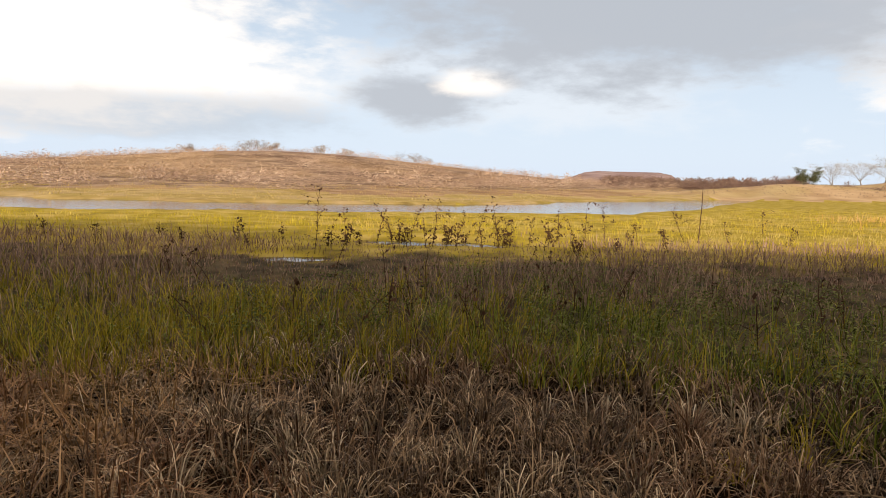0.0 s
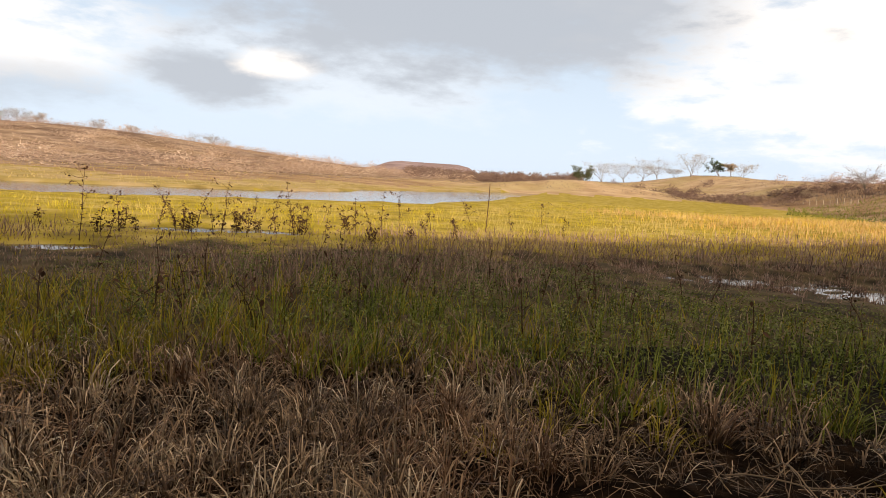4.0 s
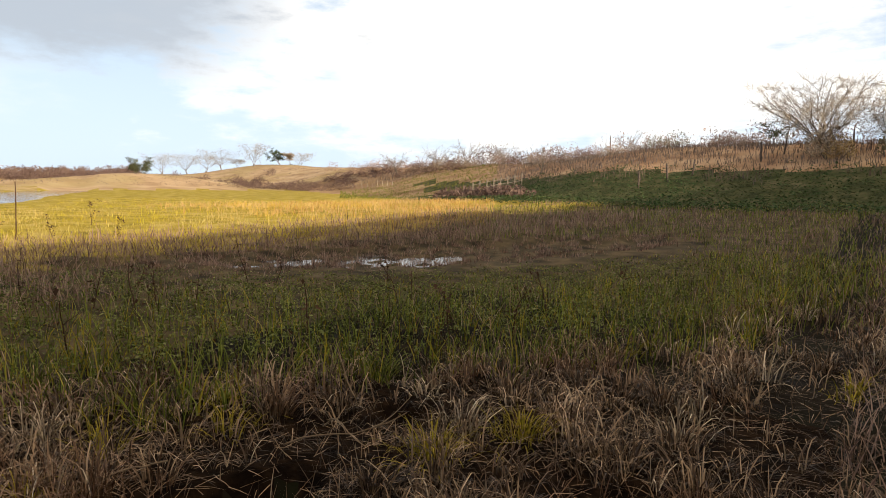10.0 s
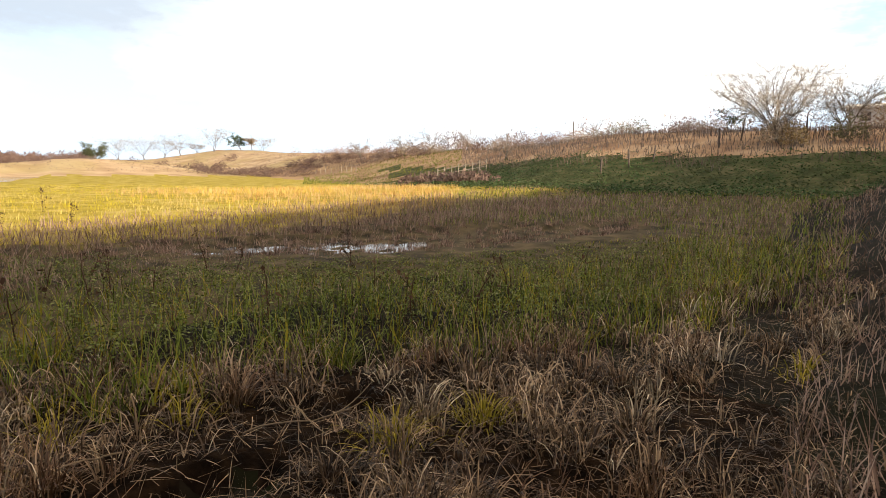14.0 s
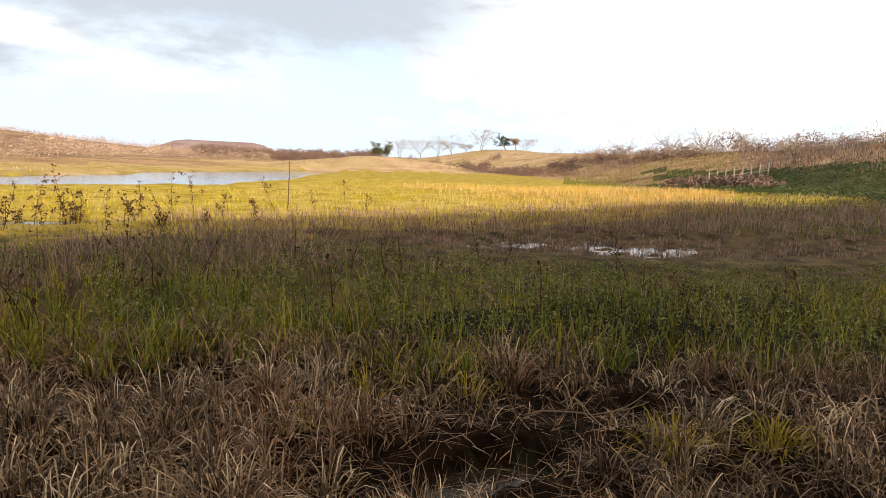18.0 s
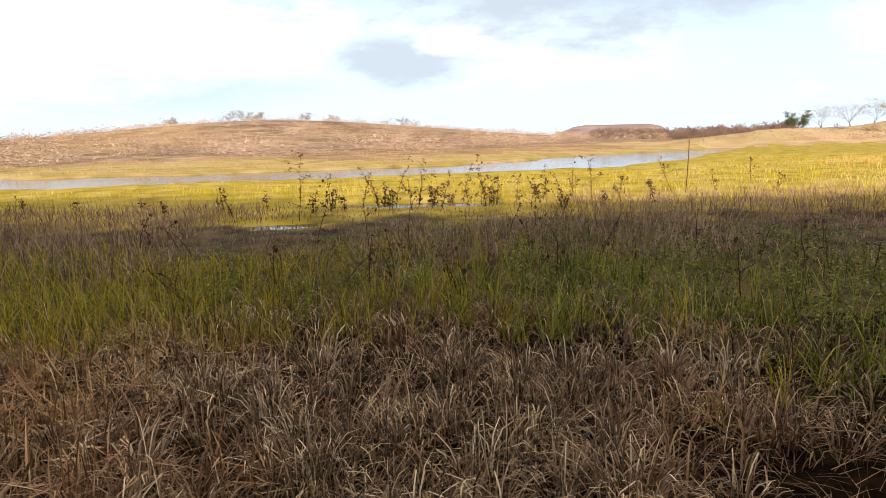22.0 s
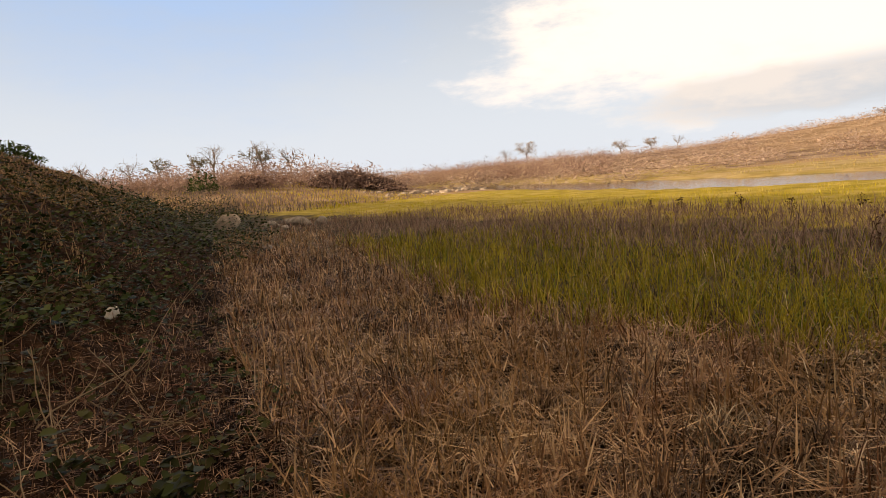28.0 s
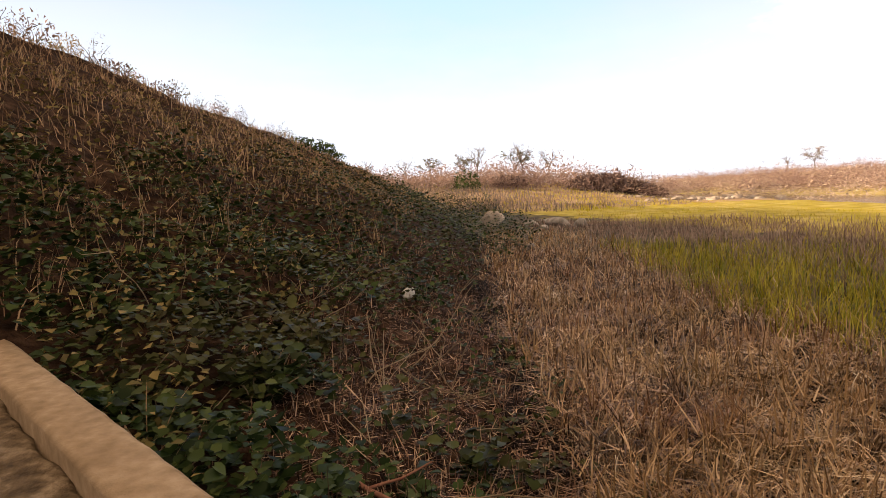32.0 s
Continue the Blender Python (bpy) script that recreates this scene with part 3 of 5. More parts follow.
def build_dam():
    xs = np.r_[np.linspace(-110, -20, 60)[:-1], np.linspace(-20, 12, 110)[:-1], np.linspace(12, 90, 50)]
    d = np.r_[-24, -4.5, np.linspace(-4, 0, 4), np.linspace(0.3, 12.5, 44)]
    X, D = np.meshgrid(xs, d, indexing="ij")
    Y = crest_y(X) + D
    Z = dam_z(X, Y)
    m = len(d)
    i = np.arange(len(xs) - 1)[:, None] * m
    j = np.arange(m - 1)[None]
    q = np.stack([i + j, i + m + j, i + m + j + 1, i + j + 1], -1).reshape(-1, 4)
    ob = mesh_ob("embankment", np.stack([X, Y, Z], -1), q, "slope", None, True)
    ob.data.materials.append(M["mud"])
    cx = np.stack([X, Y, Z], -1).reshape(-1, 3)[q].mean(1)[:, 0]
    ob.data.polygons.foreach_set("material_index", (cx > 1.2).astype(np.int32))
    tagged(ob, "earth dam slope overgrown with dry grass and vines", "embankment", kind="structure")


build_ground()
build_dam()


# ---- plants that nobody could count ----
def blades(name, x, y, h, w, lean, bend, mat, label, z=None, seed=0, segs=3, turn=None, arch=False, category="grass"):
    """Tapered, bent blades as ribbons, each an island of its own."""
    r = np.random.RandomState(seed)
    n = len(x)
    if z is None:
        z = land_z(x, y) - 0.02
        h = h * open_view(x, y)
    dirn = r.uniform(0, 2 * np.pi, n) if turn is None else turn
    lean = np.minimum(np.abs(r.normal(0, 1, n)) * lean, 1.5)
    bend = (r.uniform(0.45, 1.5, n) if arch else np.abs(r.normal(0, 1, n))) * bend
    side = dirn + np.pi / 2 + r.normal(0, 0.5, n)
    sx, sy = np.cos(side), np.sin(side)
    px, py, pz = x.copy(), y.copy(), z.copy()
    ang = lean.copy()
    vs = []
    for k in range(segs):
        wk = w * (1 - 0.28 * k / segs * 2) / 2
        vs += [np.stack([px - sx * wk, py - sy * wk, pz], -1), np.stack([px + sx * wk, py + sy * wk, pz], -1)]
        s = np.sin(ang) * h / segs
        px, py, pz = px + np.cos(dirn) * s, py + np.sin(dirn) * s, pz + np.cos(ang) * h / segs
        ang = np.minimum(ang + (bend * 2.0 * ((k + 1) / segs) ** 1.5 if arch else bend), 2.5)
    vs.append(np.stack([px, py, pz], -1))
    v = np.stack(vs, 1).reshape(-1, 3)
    m = 2 * segs + 1
    base = np.arange(n)[:, None] * m
    quads = np.concatenate([base + np.array([[2 * k, 2 * k + 1, 2 * k + 3, 2 * k + 2]]) for k in range(segs - 1)]) if segs > 1 else np.zeros((0, 4), int)
    tips = base + np.array([[2 * segs - 2, 2 * segs - 1, 2 * segs]])
    ob = mesh_ob(name, v, [quads, tips], mat)
    return tagged(ob, label, category, kind="stuff")


def leaves(name, x, y, z, size, mat, label, seed=0, tilt=0.6, ratio=0.6, category="plants", ob_only=False, rounded=False):
    """Small folded leaves: pointed ones of four triangles, or rounded, heart-shaped ones of eight, creased along the middle."""
    r = np.random.RandomState(seed)
    n = len(x)
    a = r.uniform(0, 2 * np.pi, n)
    t = np.abs(r.normal(0, tilt, n))
    roll = r.normal(0, 0.5, n)
    f = np.stack([np.cos(a) * np.cos(t), np.sin(a) * np.cos(t), -np.sin(t) + 0.25], -1)
    s = np.stack([-np.sin(a), np.cos(a), roll * 0.6], -1)
    u = np.cross(f, s)
    c = np.stack([x, y, z], -1)
    L, W = size[:, None], size[:, None] * ratio
    if rounded:
        rim = [(-0.36, 0.0), (-0.5, 0.24), (-0.2, 0.5), (0.16, 0.42), (0.5, 0.0), (0.16, -0.42), (-0.2, -0.5), (-0.5, -0.24)]
        v = np.stack([c + f * L * a_ + s * W * b_ + u * L * (0.3 * abs(b_) - 0.14 * (a_ + 0.2) ** 2) for a_, b_ in rim] + [c], 1).reshape(-1, 3)
        b = np.arange(n)[:, None] * 9
        tri = np.concatenate([b + np.array([(k, (k + 1) % 8, 8)]) for k in range(8)])
        ob = mesh_ob(name, v, tri, mat)
        return ob if ob_only else tagged(ob, label, category, kind="stuff")
    v = np.stack([c - f * L / 2, c + s * W / 2 + u * L * 0.10 - f * L * 0.1, c - s * W / 2 + u * L * 0.10 - f * L * 0.1, c + f * L / 2, c], 1).reshape(-1, 3)
    b = np.arange(n)[:, None] * 5
    tri = np.concatenate([b + np.array([k]) for k in ((0, 1, 4), (1, 3, 4), (3, 2, 4), (2, 0, 4))])
    ob = mesh_ob(name, v, tri, mat)
    return ob if ob_only else tagged(ob, label, category, kind="stuff")


def scatter(n, r0, r1, a0, a1, seed, power=1.0):
    """Points round the walk between two distances and bearings (degrees), thinning out with distance."""
    r = np.random.RandomState(seed)
    u = r.uniform(0, 1, n)
    rad = (r0 ** (2 - power) + u * (r1 ** (2 - power) - r0 ** (2 - power))) ** (1 / (2 - power))
    a = np.radians(r.uniform(a0, a1, n))
    return rad * np.sin(a), rad * np.cos(a)


def keep(mask, *arrays):
    return [a[mask] for a in arrays]


def clumped(x, y, size, seed, amount=0.6):
    """Draw points towards clump centres."""
    cx, cy = np.round(x / size), np.round(y / size)
    h = np.sin(cx * 127.1 + cy * 311.7 + seed) * 43758.5
    g = np.sin(cx * 269.5 + cy * 183.3 + seed) * 43758.5
    tx, ty = (cx + (h - np.floor(h)) - 0.5) * size, (cy + (g - np.floor(g)) - 0.5) * size
    return x + (tx - x) * amount, y + (ty - y) * amount


def toe_gap(x, y):
    return 5.0 - 0.55 * (y - crest_y(x))


def open_view(x, y):
    """1 away from the wider pools, less on their shores, where plants stay low."""
    out = np.ones_like(x)
    for px, py, a, b in POOLS[:5]:
        back, wide, low = (0.9, 1.6, 0.3) if py < 11 else (0.88, 2.4, 0.3)
        d = np.sqrt(((x - px * back) / (a + 1.0)) ** 2 + ((y - py * back) / (b + wide)) ** 2)
        out = np.minimum(out, low + (1 - low) * smooth01((d - 0.7) / 0.6))
    out = np.minimum(out, 0.28 + 0.72 * smooth01((mudflat(x, y, 0.86, 1.2, 2.0) - 0.75) / 0.4))
    return out


def wet(x, y):
    return ground_z(x, y) < 0.0


R = np.random.RandomState(11)
# dry sedge by the toe of the dam


def sedge_zone(x, y, r):
    """Where sedge grows: between the toe of the dam and the green belt, round the black hollows."""
    edge = y < dry_edge(x) + 0.35 * waves(x, y, 1.5, 9) + 0.5 * np.abs(r.normal(0, 1, len(x)))
    toe = toe_gap(x, y) < np.where(x < -1.5, -0.22, 0.35) + 0.2 * waves(x, y, 1.3, 10)
    sparse = (x < 2.5) | (waves(x, y, 1.3, 44) > 0.05 - 0.4 * r.uniform(0, 1, len(x)))
    hollow = 1.5 * np.exp(-(((x - 2.5) / 1.2) ** 2) - ((y - 2.45) / 0.75) ** 2) + 1.0 * np.exp(-(((x - 5.0) / 1.6) ** 2) - ((y - 0.1) / 0.9) ** 2)
    hollow = hollow + 2 * (np.hypot((x - 2.15) / 0.72, (y - 2.45) / 0.5) < 1)
    gaps = waves(x, y, 0.42, 70) + 0.5 * waves(x, y, 1.1, 71) > -0.25 + 0.7 * hollow
    return edge & toe & sparse & gaps & ~wet(x, y)


x, y = scatter(78000, 1.7, 17, -100, 105, 21, 1.5)
x, y = clumped(x, y, 0.26, 3, 0.3)
x, y = keep(sedge_zone(x, y, R), x, y)
tuft = 0.75 + 0.35 * waves(x, y, 0.9, 12)
n = len(x)
blades("dry_sedge", x, y, R.uniform(0.14, 0.44, n) * tuft * (1 - 0.35 * smooth01((-x - 1) / 2)), R.uniform(0.006, 0.0115, n) * (1 + np.hypot(x, y) / 14), 0.6, 0.85, "dry", "bent straw-brown sedge by the foot of the dam", seed=1, segs=4, arch=True, turn=3.0 * waves(x, y, 1.7, 56, 2) + R.normal(0, 1.5, n))
x, y = keep(R.uniform(0, 1, n) < 0.055, x, y)
blades("bleached_sedge", x, y, R.uniform(0.16, 0.4, len(x)), R.uniform(0.006, 0.011, len(x)), 0.6, 0.6, "grey", "bleached grey sedge blades among the brown", seed=2, segs=4, arch=True)
# fountain-like tussocks through the sedge
tx, ty = scatter(2100, 2.2, 11, -80, 96, 101, 1.3)
tx, ty = keep(sedge_zone(tx, ty, R), tx, ty)
pick = np.where(R.uniform(0, 1, len(tx)) < 0.16 + 0.2 * np.exp(-(((tx + 1) / 1.6) ** 2)), 1, np.where((tx < -2) & (R.uniform(0, 1, len(tx)) < 0.6), 2, np.where((tx > 1.5) & (R.uniform(0, 1, len(tx)) < 0.07), 3, 0)))
near = np.hypot(tx, ty) < 4.6
NEAR_TUSSOCKS = [(a, b, k) for a, b, k in zip(tx[near], ty[near], pick[near])]
tx, ty, pick = keep(~near, tx, ty, pick)
for k, (mat, label) in enumerate((("dry", "straw-brown sedge tussocks by the foot of the dam"), ("grey", "bleached drooping sedge tussocks among the brown"), ("matted", "reddish straw tussocks in the matted grass"), ("olive", "yellow-green sedge tussocks beside the mud"))):
    cx, cy = keep(pick == k, tx, ty)
    m = 38
    hh = np.repeat(R.uniform(0.2, 0.46, len(cx)) * np.where(cx < -2, 0.72, 1.0), m)
    ox, oy = R.normal(0, 0.065, len(hh)), R.normal(0, 0.065, len(hh))
    bx, by = np.repeat(cx, m) + ox, np.repeat(cy, m) + oy
    comb = np.repeat(R.uniform(0, 6.28, len(cx)), m)
    turn = np.arctan2(oy + 0.06 * np.sin(comb), ox + 0.06 * np.cos(comb)) + R.normal(0, 0.6, len(hh))
    blades("sedge_tussocks", bx, by, hh * R.uniform(0.55, 1.1, len(hh)), R.uniform(0.006, 0.012, len(hh)) * (1 + np.hypot(bx, by) / 18), 0.55, 0.85, mat, label, seed=46 + k, segs=4, arch=True, turn=turn)
# fallen blades over the black mud
x, y = scatter(30000, 1.7, 9, -60, 108, 76, 1.5)
x, y = keep((y < dry_edge(x) + 0.8) & (toe_gap(x, y) < 0.3) & (waves(x, y, 0.9, 77) > -0.5) & (R.uniform(0, 1, len(x)) < 0.45 + 0.5 * smooth01((x - 1) / 2)), x, y)
n = len(x)
blades("fallen_blades", x, y, R.uniform(0.08, 0.26, n), R.uniform(0.004, 0.008, n), 3.0, 0.08, "dry", "dry blades lying on the black mud", z=land_z(x, y) + R.uniform(0.01, 0.07, n), seed=45, segs=2)
# matted straw where the marsh dries out
x, y = scatter(70000, 2.2, 24, -86, -8, 66, 1.5)
x, y = keep(waves(x, y, 0.5, 72) + 0.5 * waves(x, y, 1.3, 73) > -0.55, x, y)
x, y = keep((y < dry_edge(x) - 0.1 + 0.4 * waves(x, y, 1.5, 9)) & (toe_gap(x, y) < -0.2 + 0.15 * waves(x, y, 1.3, 10)) & (R.uniform(0, 1, len(x)) < smooth01((-x - 0.6 + 0.8 * waves(x, y, 1.2, 86)) / 2.6)), x, y)
x, y = clumped(x, y, 0.3, 5, 0.35)
n = len(x)
blades("matted_straw", x, y, R.uniform(0.12, 0.36, n), R.uniform(0.006, 0.0115, n) * (1 + np.hypot(x, y) / 16), 1.35, 0.5, "matted", "matted reddish straw beside the trodden path", seed=41, segs=3, arch=True)
x, y = keep(R.uniform(0, 1, n) < 0.9, x, y)
n = len(x)
blades("fallen_straw", x, y, R.uniform(0.1, 0.34, n), R.uniform(0.006, 0.011, n) * (1 + np.hypot(x, y) / 14), 3.0, 0.06, "matted", "pale straws lying over the matted grass", z=land_z(x, y) + R.uniform(0.03, 0.16, n), seed=53, segs=2)
# green belt
x, y = scatter(122000, 3.2, 17, -72, 104, 22, 1.2)
x, y = keep(R.uniform(0, 1, len(x)) < 1 - 0.45 * smooth01((x - 1.5) / 2.5) * smooth01((9 - x) / 4), x, y)
x, y = keep(waves(x, y, 0.75, 90) + 0.6 * waves(x, y, 2.0, 91) > -0.5, x, y)
leafy = waves(x, y, 1.8, 16) + 0.11 * (x - 2)
x, y = keep(R.uniform(0, 1, len(x)) < 1 - 0.55 * smooth01((leafy + 0.1) / 0.3), x, y)
x, y = clumped(x, y, 0.35, 7, 0.3)
x, y = keep((y > dry_edge(x) - 0.5 + 0.4 * waves(x, y, 1.4, 13)) & (y < 8.2 + 1.1 * waves(x, y, 4, 14) + 1.9 * R.normal(0, 1, len(x)) + 0.2 * np.maximum(x - 6, 0) + 0.12 * np.maximum(-x - 5, 0)) & ~wet(x, y) & (mudflat(x, y, 0.97, 0.3, 0.6) > 1.1), x, y)
n = len(x)
ol = (R.uniform(0, 1, n) < 0.22 + 0.6 * smooth01((-x + 2.0) / 4) + 0.15 * waves(x, y, 3, 15))
xa, ya = keep(ol, x, y)
blades("yellowing_grass", xa, ya, R.uniform(0.16, 0.48, len(xa)), R.uniform(0.005, 0.011, len(xa)) * (1 + np.hypot(xa, ya) / 18), 0.35, 0.32, "olive", "tall yellow-green marsh grass", seed=3)
xa, ya = keep(~ol, x, y)
blades("green_grass", xa, ya, R.uniform(0.18, 0.5, len(xa)) * (0.85 + 0.25 * waves(xa, ya, 1.2, 45)), R.uniform(0.005, 0.012, len(xa)) * (1 + np.hypot(xa, ya) / 18), 0.38, 0.35, "green", "dark green marsh grass in the shade", seed=4)
xb2, yb2 = keep(R.uniform(0, 1, n) < 0.15 + 0.2 * waves(x, y, 1.6, 74) + 0.2 * smooth01((x - 3) / 4), x, y)
blades("withered_grass", xb2, yb2, R.uniform(0.2, 0.55, len(xb2)), R.uniform(0.004, 0.009, len(xb2)) * (1 + np.hypot(xb2, yb2) / 18), 0.45, 0.6, "dry", "withered brown blades among the green grass", seed=42, arch=True)
# leafy weeds among the grass, dark leaves crowded rightward to paint the dim side
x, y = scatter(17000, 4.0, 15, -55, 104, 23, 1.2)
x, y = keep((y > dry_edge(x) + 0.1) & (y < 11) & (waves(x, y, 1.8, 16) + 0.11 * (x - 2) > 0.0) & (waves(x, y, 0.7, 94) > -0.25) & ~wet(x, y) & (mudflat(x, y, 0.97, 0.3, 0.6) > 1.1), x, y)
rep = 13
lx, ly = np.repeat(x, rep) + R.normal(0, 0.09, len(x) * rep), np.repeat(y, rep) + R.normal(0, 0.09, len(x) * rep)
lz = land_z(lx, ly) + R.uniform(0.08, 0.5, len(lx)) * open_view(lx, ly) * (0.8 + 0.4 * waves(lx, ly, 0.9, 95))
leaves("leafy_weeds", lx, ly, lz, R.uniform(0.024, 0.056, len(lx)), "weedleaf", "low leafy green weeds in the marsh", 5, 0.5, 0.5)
# brown dead weeds round the pools
x, y = scatter(90000, 6.5, 30, -74, 92, 24, 1.1)
x, y = keep((y > 7.6 + 0.9 * waves(x, y, 4, 14) + np.abs(R.normal(0, 1.2, len(x)))) & (y < 15.9 + 1.2 * waves(x, y, 5, 17) + 1.2 * np.abs(R.normal(0, 1, len(x))) + 2.0 * R.uniform(0, 1, len(x)) ** 3 * smooth01((x + 6) / 6)) & ((ground_z(x, y) > -0.02) | (R.uniform(0, 1, len(x)) < 0.25)) & ((mudflat(x, y) > 1.1) | (R.uniform(0, 1, len(x)) < 0.45)), x, y)
blades("dead_weeds", x, y, R.uniform(0.15, 0.5, len(x)), R.uniform(0.006, 0.012, len(x)) * (1 + np.hypot(x, y) / 20), 0.5, 0.45, "brown", "thin brown dead weeds standing in mud", seed=6)
# low weeds of the mudflat
x, y = scatter(60000, 8, 22, 25, 85, 97, 1.0)
x, y = clumped(x, y, 0.6, 9, 0.45)
x, y = keep((mudflat(x, y) < 1.25) & (waves(x, y, 0.8, 98) + 0.5 * waves(x, y, 2.4, 99) > -0.05), x, y)
blades("mudflat_weeds", x, y, R.uniform(0.05, 0.24, len(x)), R.uniform(0.006, 0.012, len(x)) * (1 + np.hypot(x, y) / 20), 0.7, 0.5, "brown", "low purplish-brown weeds on the wet mudflat", z=land_z(x, y) - 0.02, seed=52, segs=2)
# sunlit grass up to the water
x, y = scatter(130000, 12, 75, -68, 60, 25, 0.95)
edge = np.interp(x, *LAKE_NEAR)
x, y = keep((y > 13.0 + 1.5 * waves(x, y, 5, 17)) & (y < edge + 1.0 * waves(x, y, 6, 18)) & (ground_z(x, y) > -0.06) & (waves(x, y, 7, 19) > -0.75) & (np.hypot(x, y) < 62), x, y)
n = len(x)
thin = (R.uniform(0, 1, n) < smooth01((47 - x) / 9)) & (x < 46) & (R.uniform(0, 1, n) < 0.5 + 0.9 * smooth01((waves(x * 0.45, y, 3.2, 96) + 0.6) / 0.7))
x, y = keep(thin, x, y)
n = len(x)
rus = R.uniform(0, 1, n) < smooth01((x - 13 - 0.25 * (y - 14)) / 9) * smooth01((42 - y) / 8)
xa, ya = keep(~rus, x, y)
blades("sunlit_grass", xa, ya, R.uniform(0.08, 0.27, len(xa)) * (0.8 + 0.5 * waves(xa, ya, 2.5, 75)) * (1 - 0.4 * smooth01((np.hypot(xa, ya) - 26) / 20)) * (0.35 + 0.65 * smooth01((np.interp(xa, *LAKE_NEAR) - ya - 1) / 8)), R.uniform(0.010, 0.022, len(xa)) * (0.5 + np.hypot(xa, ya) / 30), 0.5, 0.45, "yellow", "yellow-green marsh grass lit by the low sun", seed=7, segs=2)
xa, ya = keep(rus, x, y)
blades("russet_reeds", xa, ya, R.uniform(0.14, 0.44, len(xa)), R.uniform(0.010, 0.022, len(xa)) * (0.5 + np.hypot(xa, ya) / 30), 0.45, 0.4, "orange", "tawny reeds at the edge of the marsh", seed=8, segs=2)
# far shore grass
x, y = scatter(30000, 30, 170, -62, 42, 26, 0.8)
x, y = keep((y > np.interp(x, *LAKE_FAR) + 0.6) & (y < np.interp(x, *LAKE_FAR) + 45), x, y)
blades("far_shore_grass", x, y, R.uniform(0.08, 0.22, len(x)), R.uniform(0.04, 0.09, len(x)), 0.5, 0.3, "shoretan", "pale tan grass along the far shore", seed=9, segs=2)
# marsh carries on over the right, in the shade
x, y = scatter(46000, 9, 62, 55, 108, 27, 0.9)
x, y = keep((y < 15 + 0.1 * x) & (x < 41 + 2 * waves(x, y, 6, 47)) & (toe_gap(x, y) < 0.3) & ~wet(x, y) & (x > 8) & (mudflat(x, y, 0.97, 0.3, 0.6) > 1.1), x, y)
tawny = R.uniform(0, 1, len(x)) < 0.5 + 0.3 * waves(x, y, 5, 104)
for name, mask, mat, label in (("shaded_marsh_grass", ~tawny, "green", "olive grass of the shaded marsh"), ("shaded_marsh_weeds", tawny, "brown", "brown weeds among the shaded marsh grass")):
    xa, ya = keep(mask, x, y)
    blades(name, xa, ya, R.uniform(0.14, 0.38, len(xa)), R.uniform(0.010, 0.02, len(xa)) * (0.4 + np.hypot(xa, ya) / 30), 0.5, 0.45, mat, label, seed=10 + 50 * (mat == "brown"), segs=2)
# vines on the lower slope of the dam
x, y = scatter(88000, 2.4, 60, -128, -60, 28, 1.4)
g = toe_gap(x, y)
behind = (x > -7) & (-0.46 * x - 0.9 - 0.1 > 0.0) & (y < -0.3 + (x + 1.3) * 0.651 + 0.06)
x, y, g = keep(~behind, x, y, g)
x, y = keep((g > 0.3 + 0.35 * smooth01((x + 9) / 4) + 0.3 * waves(x, y, 1.6, 20) - 1.5 * smooth01((-x - 8) / 12)) & (g < 2.2 + 0.9 * waves(x, y, 4, 21)) & (y < dry_edge(x) + 6), x, y)
n = len(x)
far = np.hypot(x, y)
vz = land_z(x, y) + R.uniform(0.0, 1.0, n) ** 0.6 * (0.24 + 0.14 * waves(x, y, 1.1, 48) + (0.45 + 0.3 * waves(x, y, 3.0, 84)) * smooth01((-x - 9) / 12))
vs = R.uniform(0.03, 0.078, n) * (1 + far / 30)
close = far < 11
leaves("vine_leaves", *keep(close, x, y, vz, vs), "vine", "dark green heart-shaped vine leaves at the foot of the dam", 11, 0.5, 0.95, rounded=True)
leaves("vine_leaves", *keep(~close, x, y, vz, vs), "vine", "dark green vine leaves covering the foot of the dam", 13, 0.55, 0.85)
# vine runners over the trodden path
x, y = scatter(5200, 2.6, 9, -104, -66, 102, 1.3)
g = toe_gap(x, y)
x, y = keep((g > -0.35) & (g < 1.0) & (waves(x, y, 0.7, 103) > 0.12) & ~((x > -7) & (y < -0.3 + (x + 1.3) * 0.651 + 0.06)), x, y)
n = len(x)
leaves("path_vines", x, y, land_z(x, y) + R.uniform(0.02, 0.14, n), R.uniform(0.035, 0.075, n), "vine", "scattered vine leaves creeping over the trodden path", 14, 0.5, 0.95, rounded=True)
x, y = scatter(40000, 2.8, 70, -132, -66, 67, 1.3)
g = toe_gap(x, y)
x, y = keep((g > 1.1 + 0.5 * waves(x, y, 3, 58)) & (g < 3.6 + 0.9 * waves(x, y, 4, 59)) & ~((x > -7) & (y < -0.3 + (x + 1.3) * 0.651 + 0.06)), x, y)
n = len(x)
leaves("withered_vines", x, y, land_z(x, y) + R.uniform(0.02, 0.3, n), R.uniform(0.03, 0.07, n) * (1 + np.hypot(x, y) / 26), "oldvine", "olive-brown withering vine leaves higher up the slope", 43, 0.6, 0.7)
# dry grass on the shaded end of the dam
x, y = scatter(16000, 3.5, 45, 84, 114, 68, 1.2)
g = toe_gap(x, y)
x, y = keep((g > 0.1) & (waves(x, y, 1.5, 60) > -0.2), x, y)
blades("dam_toe_grass", x, y, R.uniform(0.15, 0.45, len(x)), R.uniform(0.005, 0.010, len(x)) * (1 + np.hypot(x, y) / 14), 0.6, 0.5, "brown", "sparse brown grass on the dark foot of the dam", seed=44)
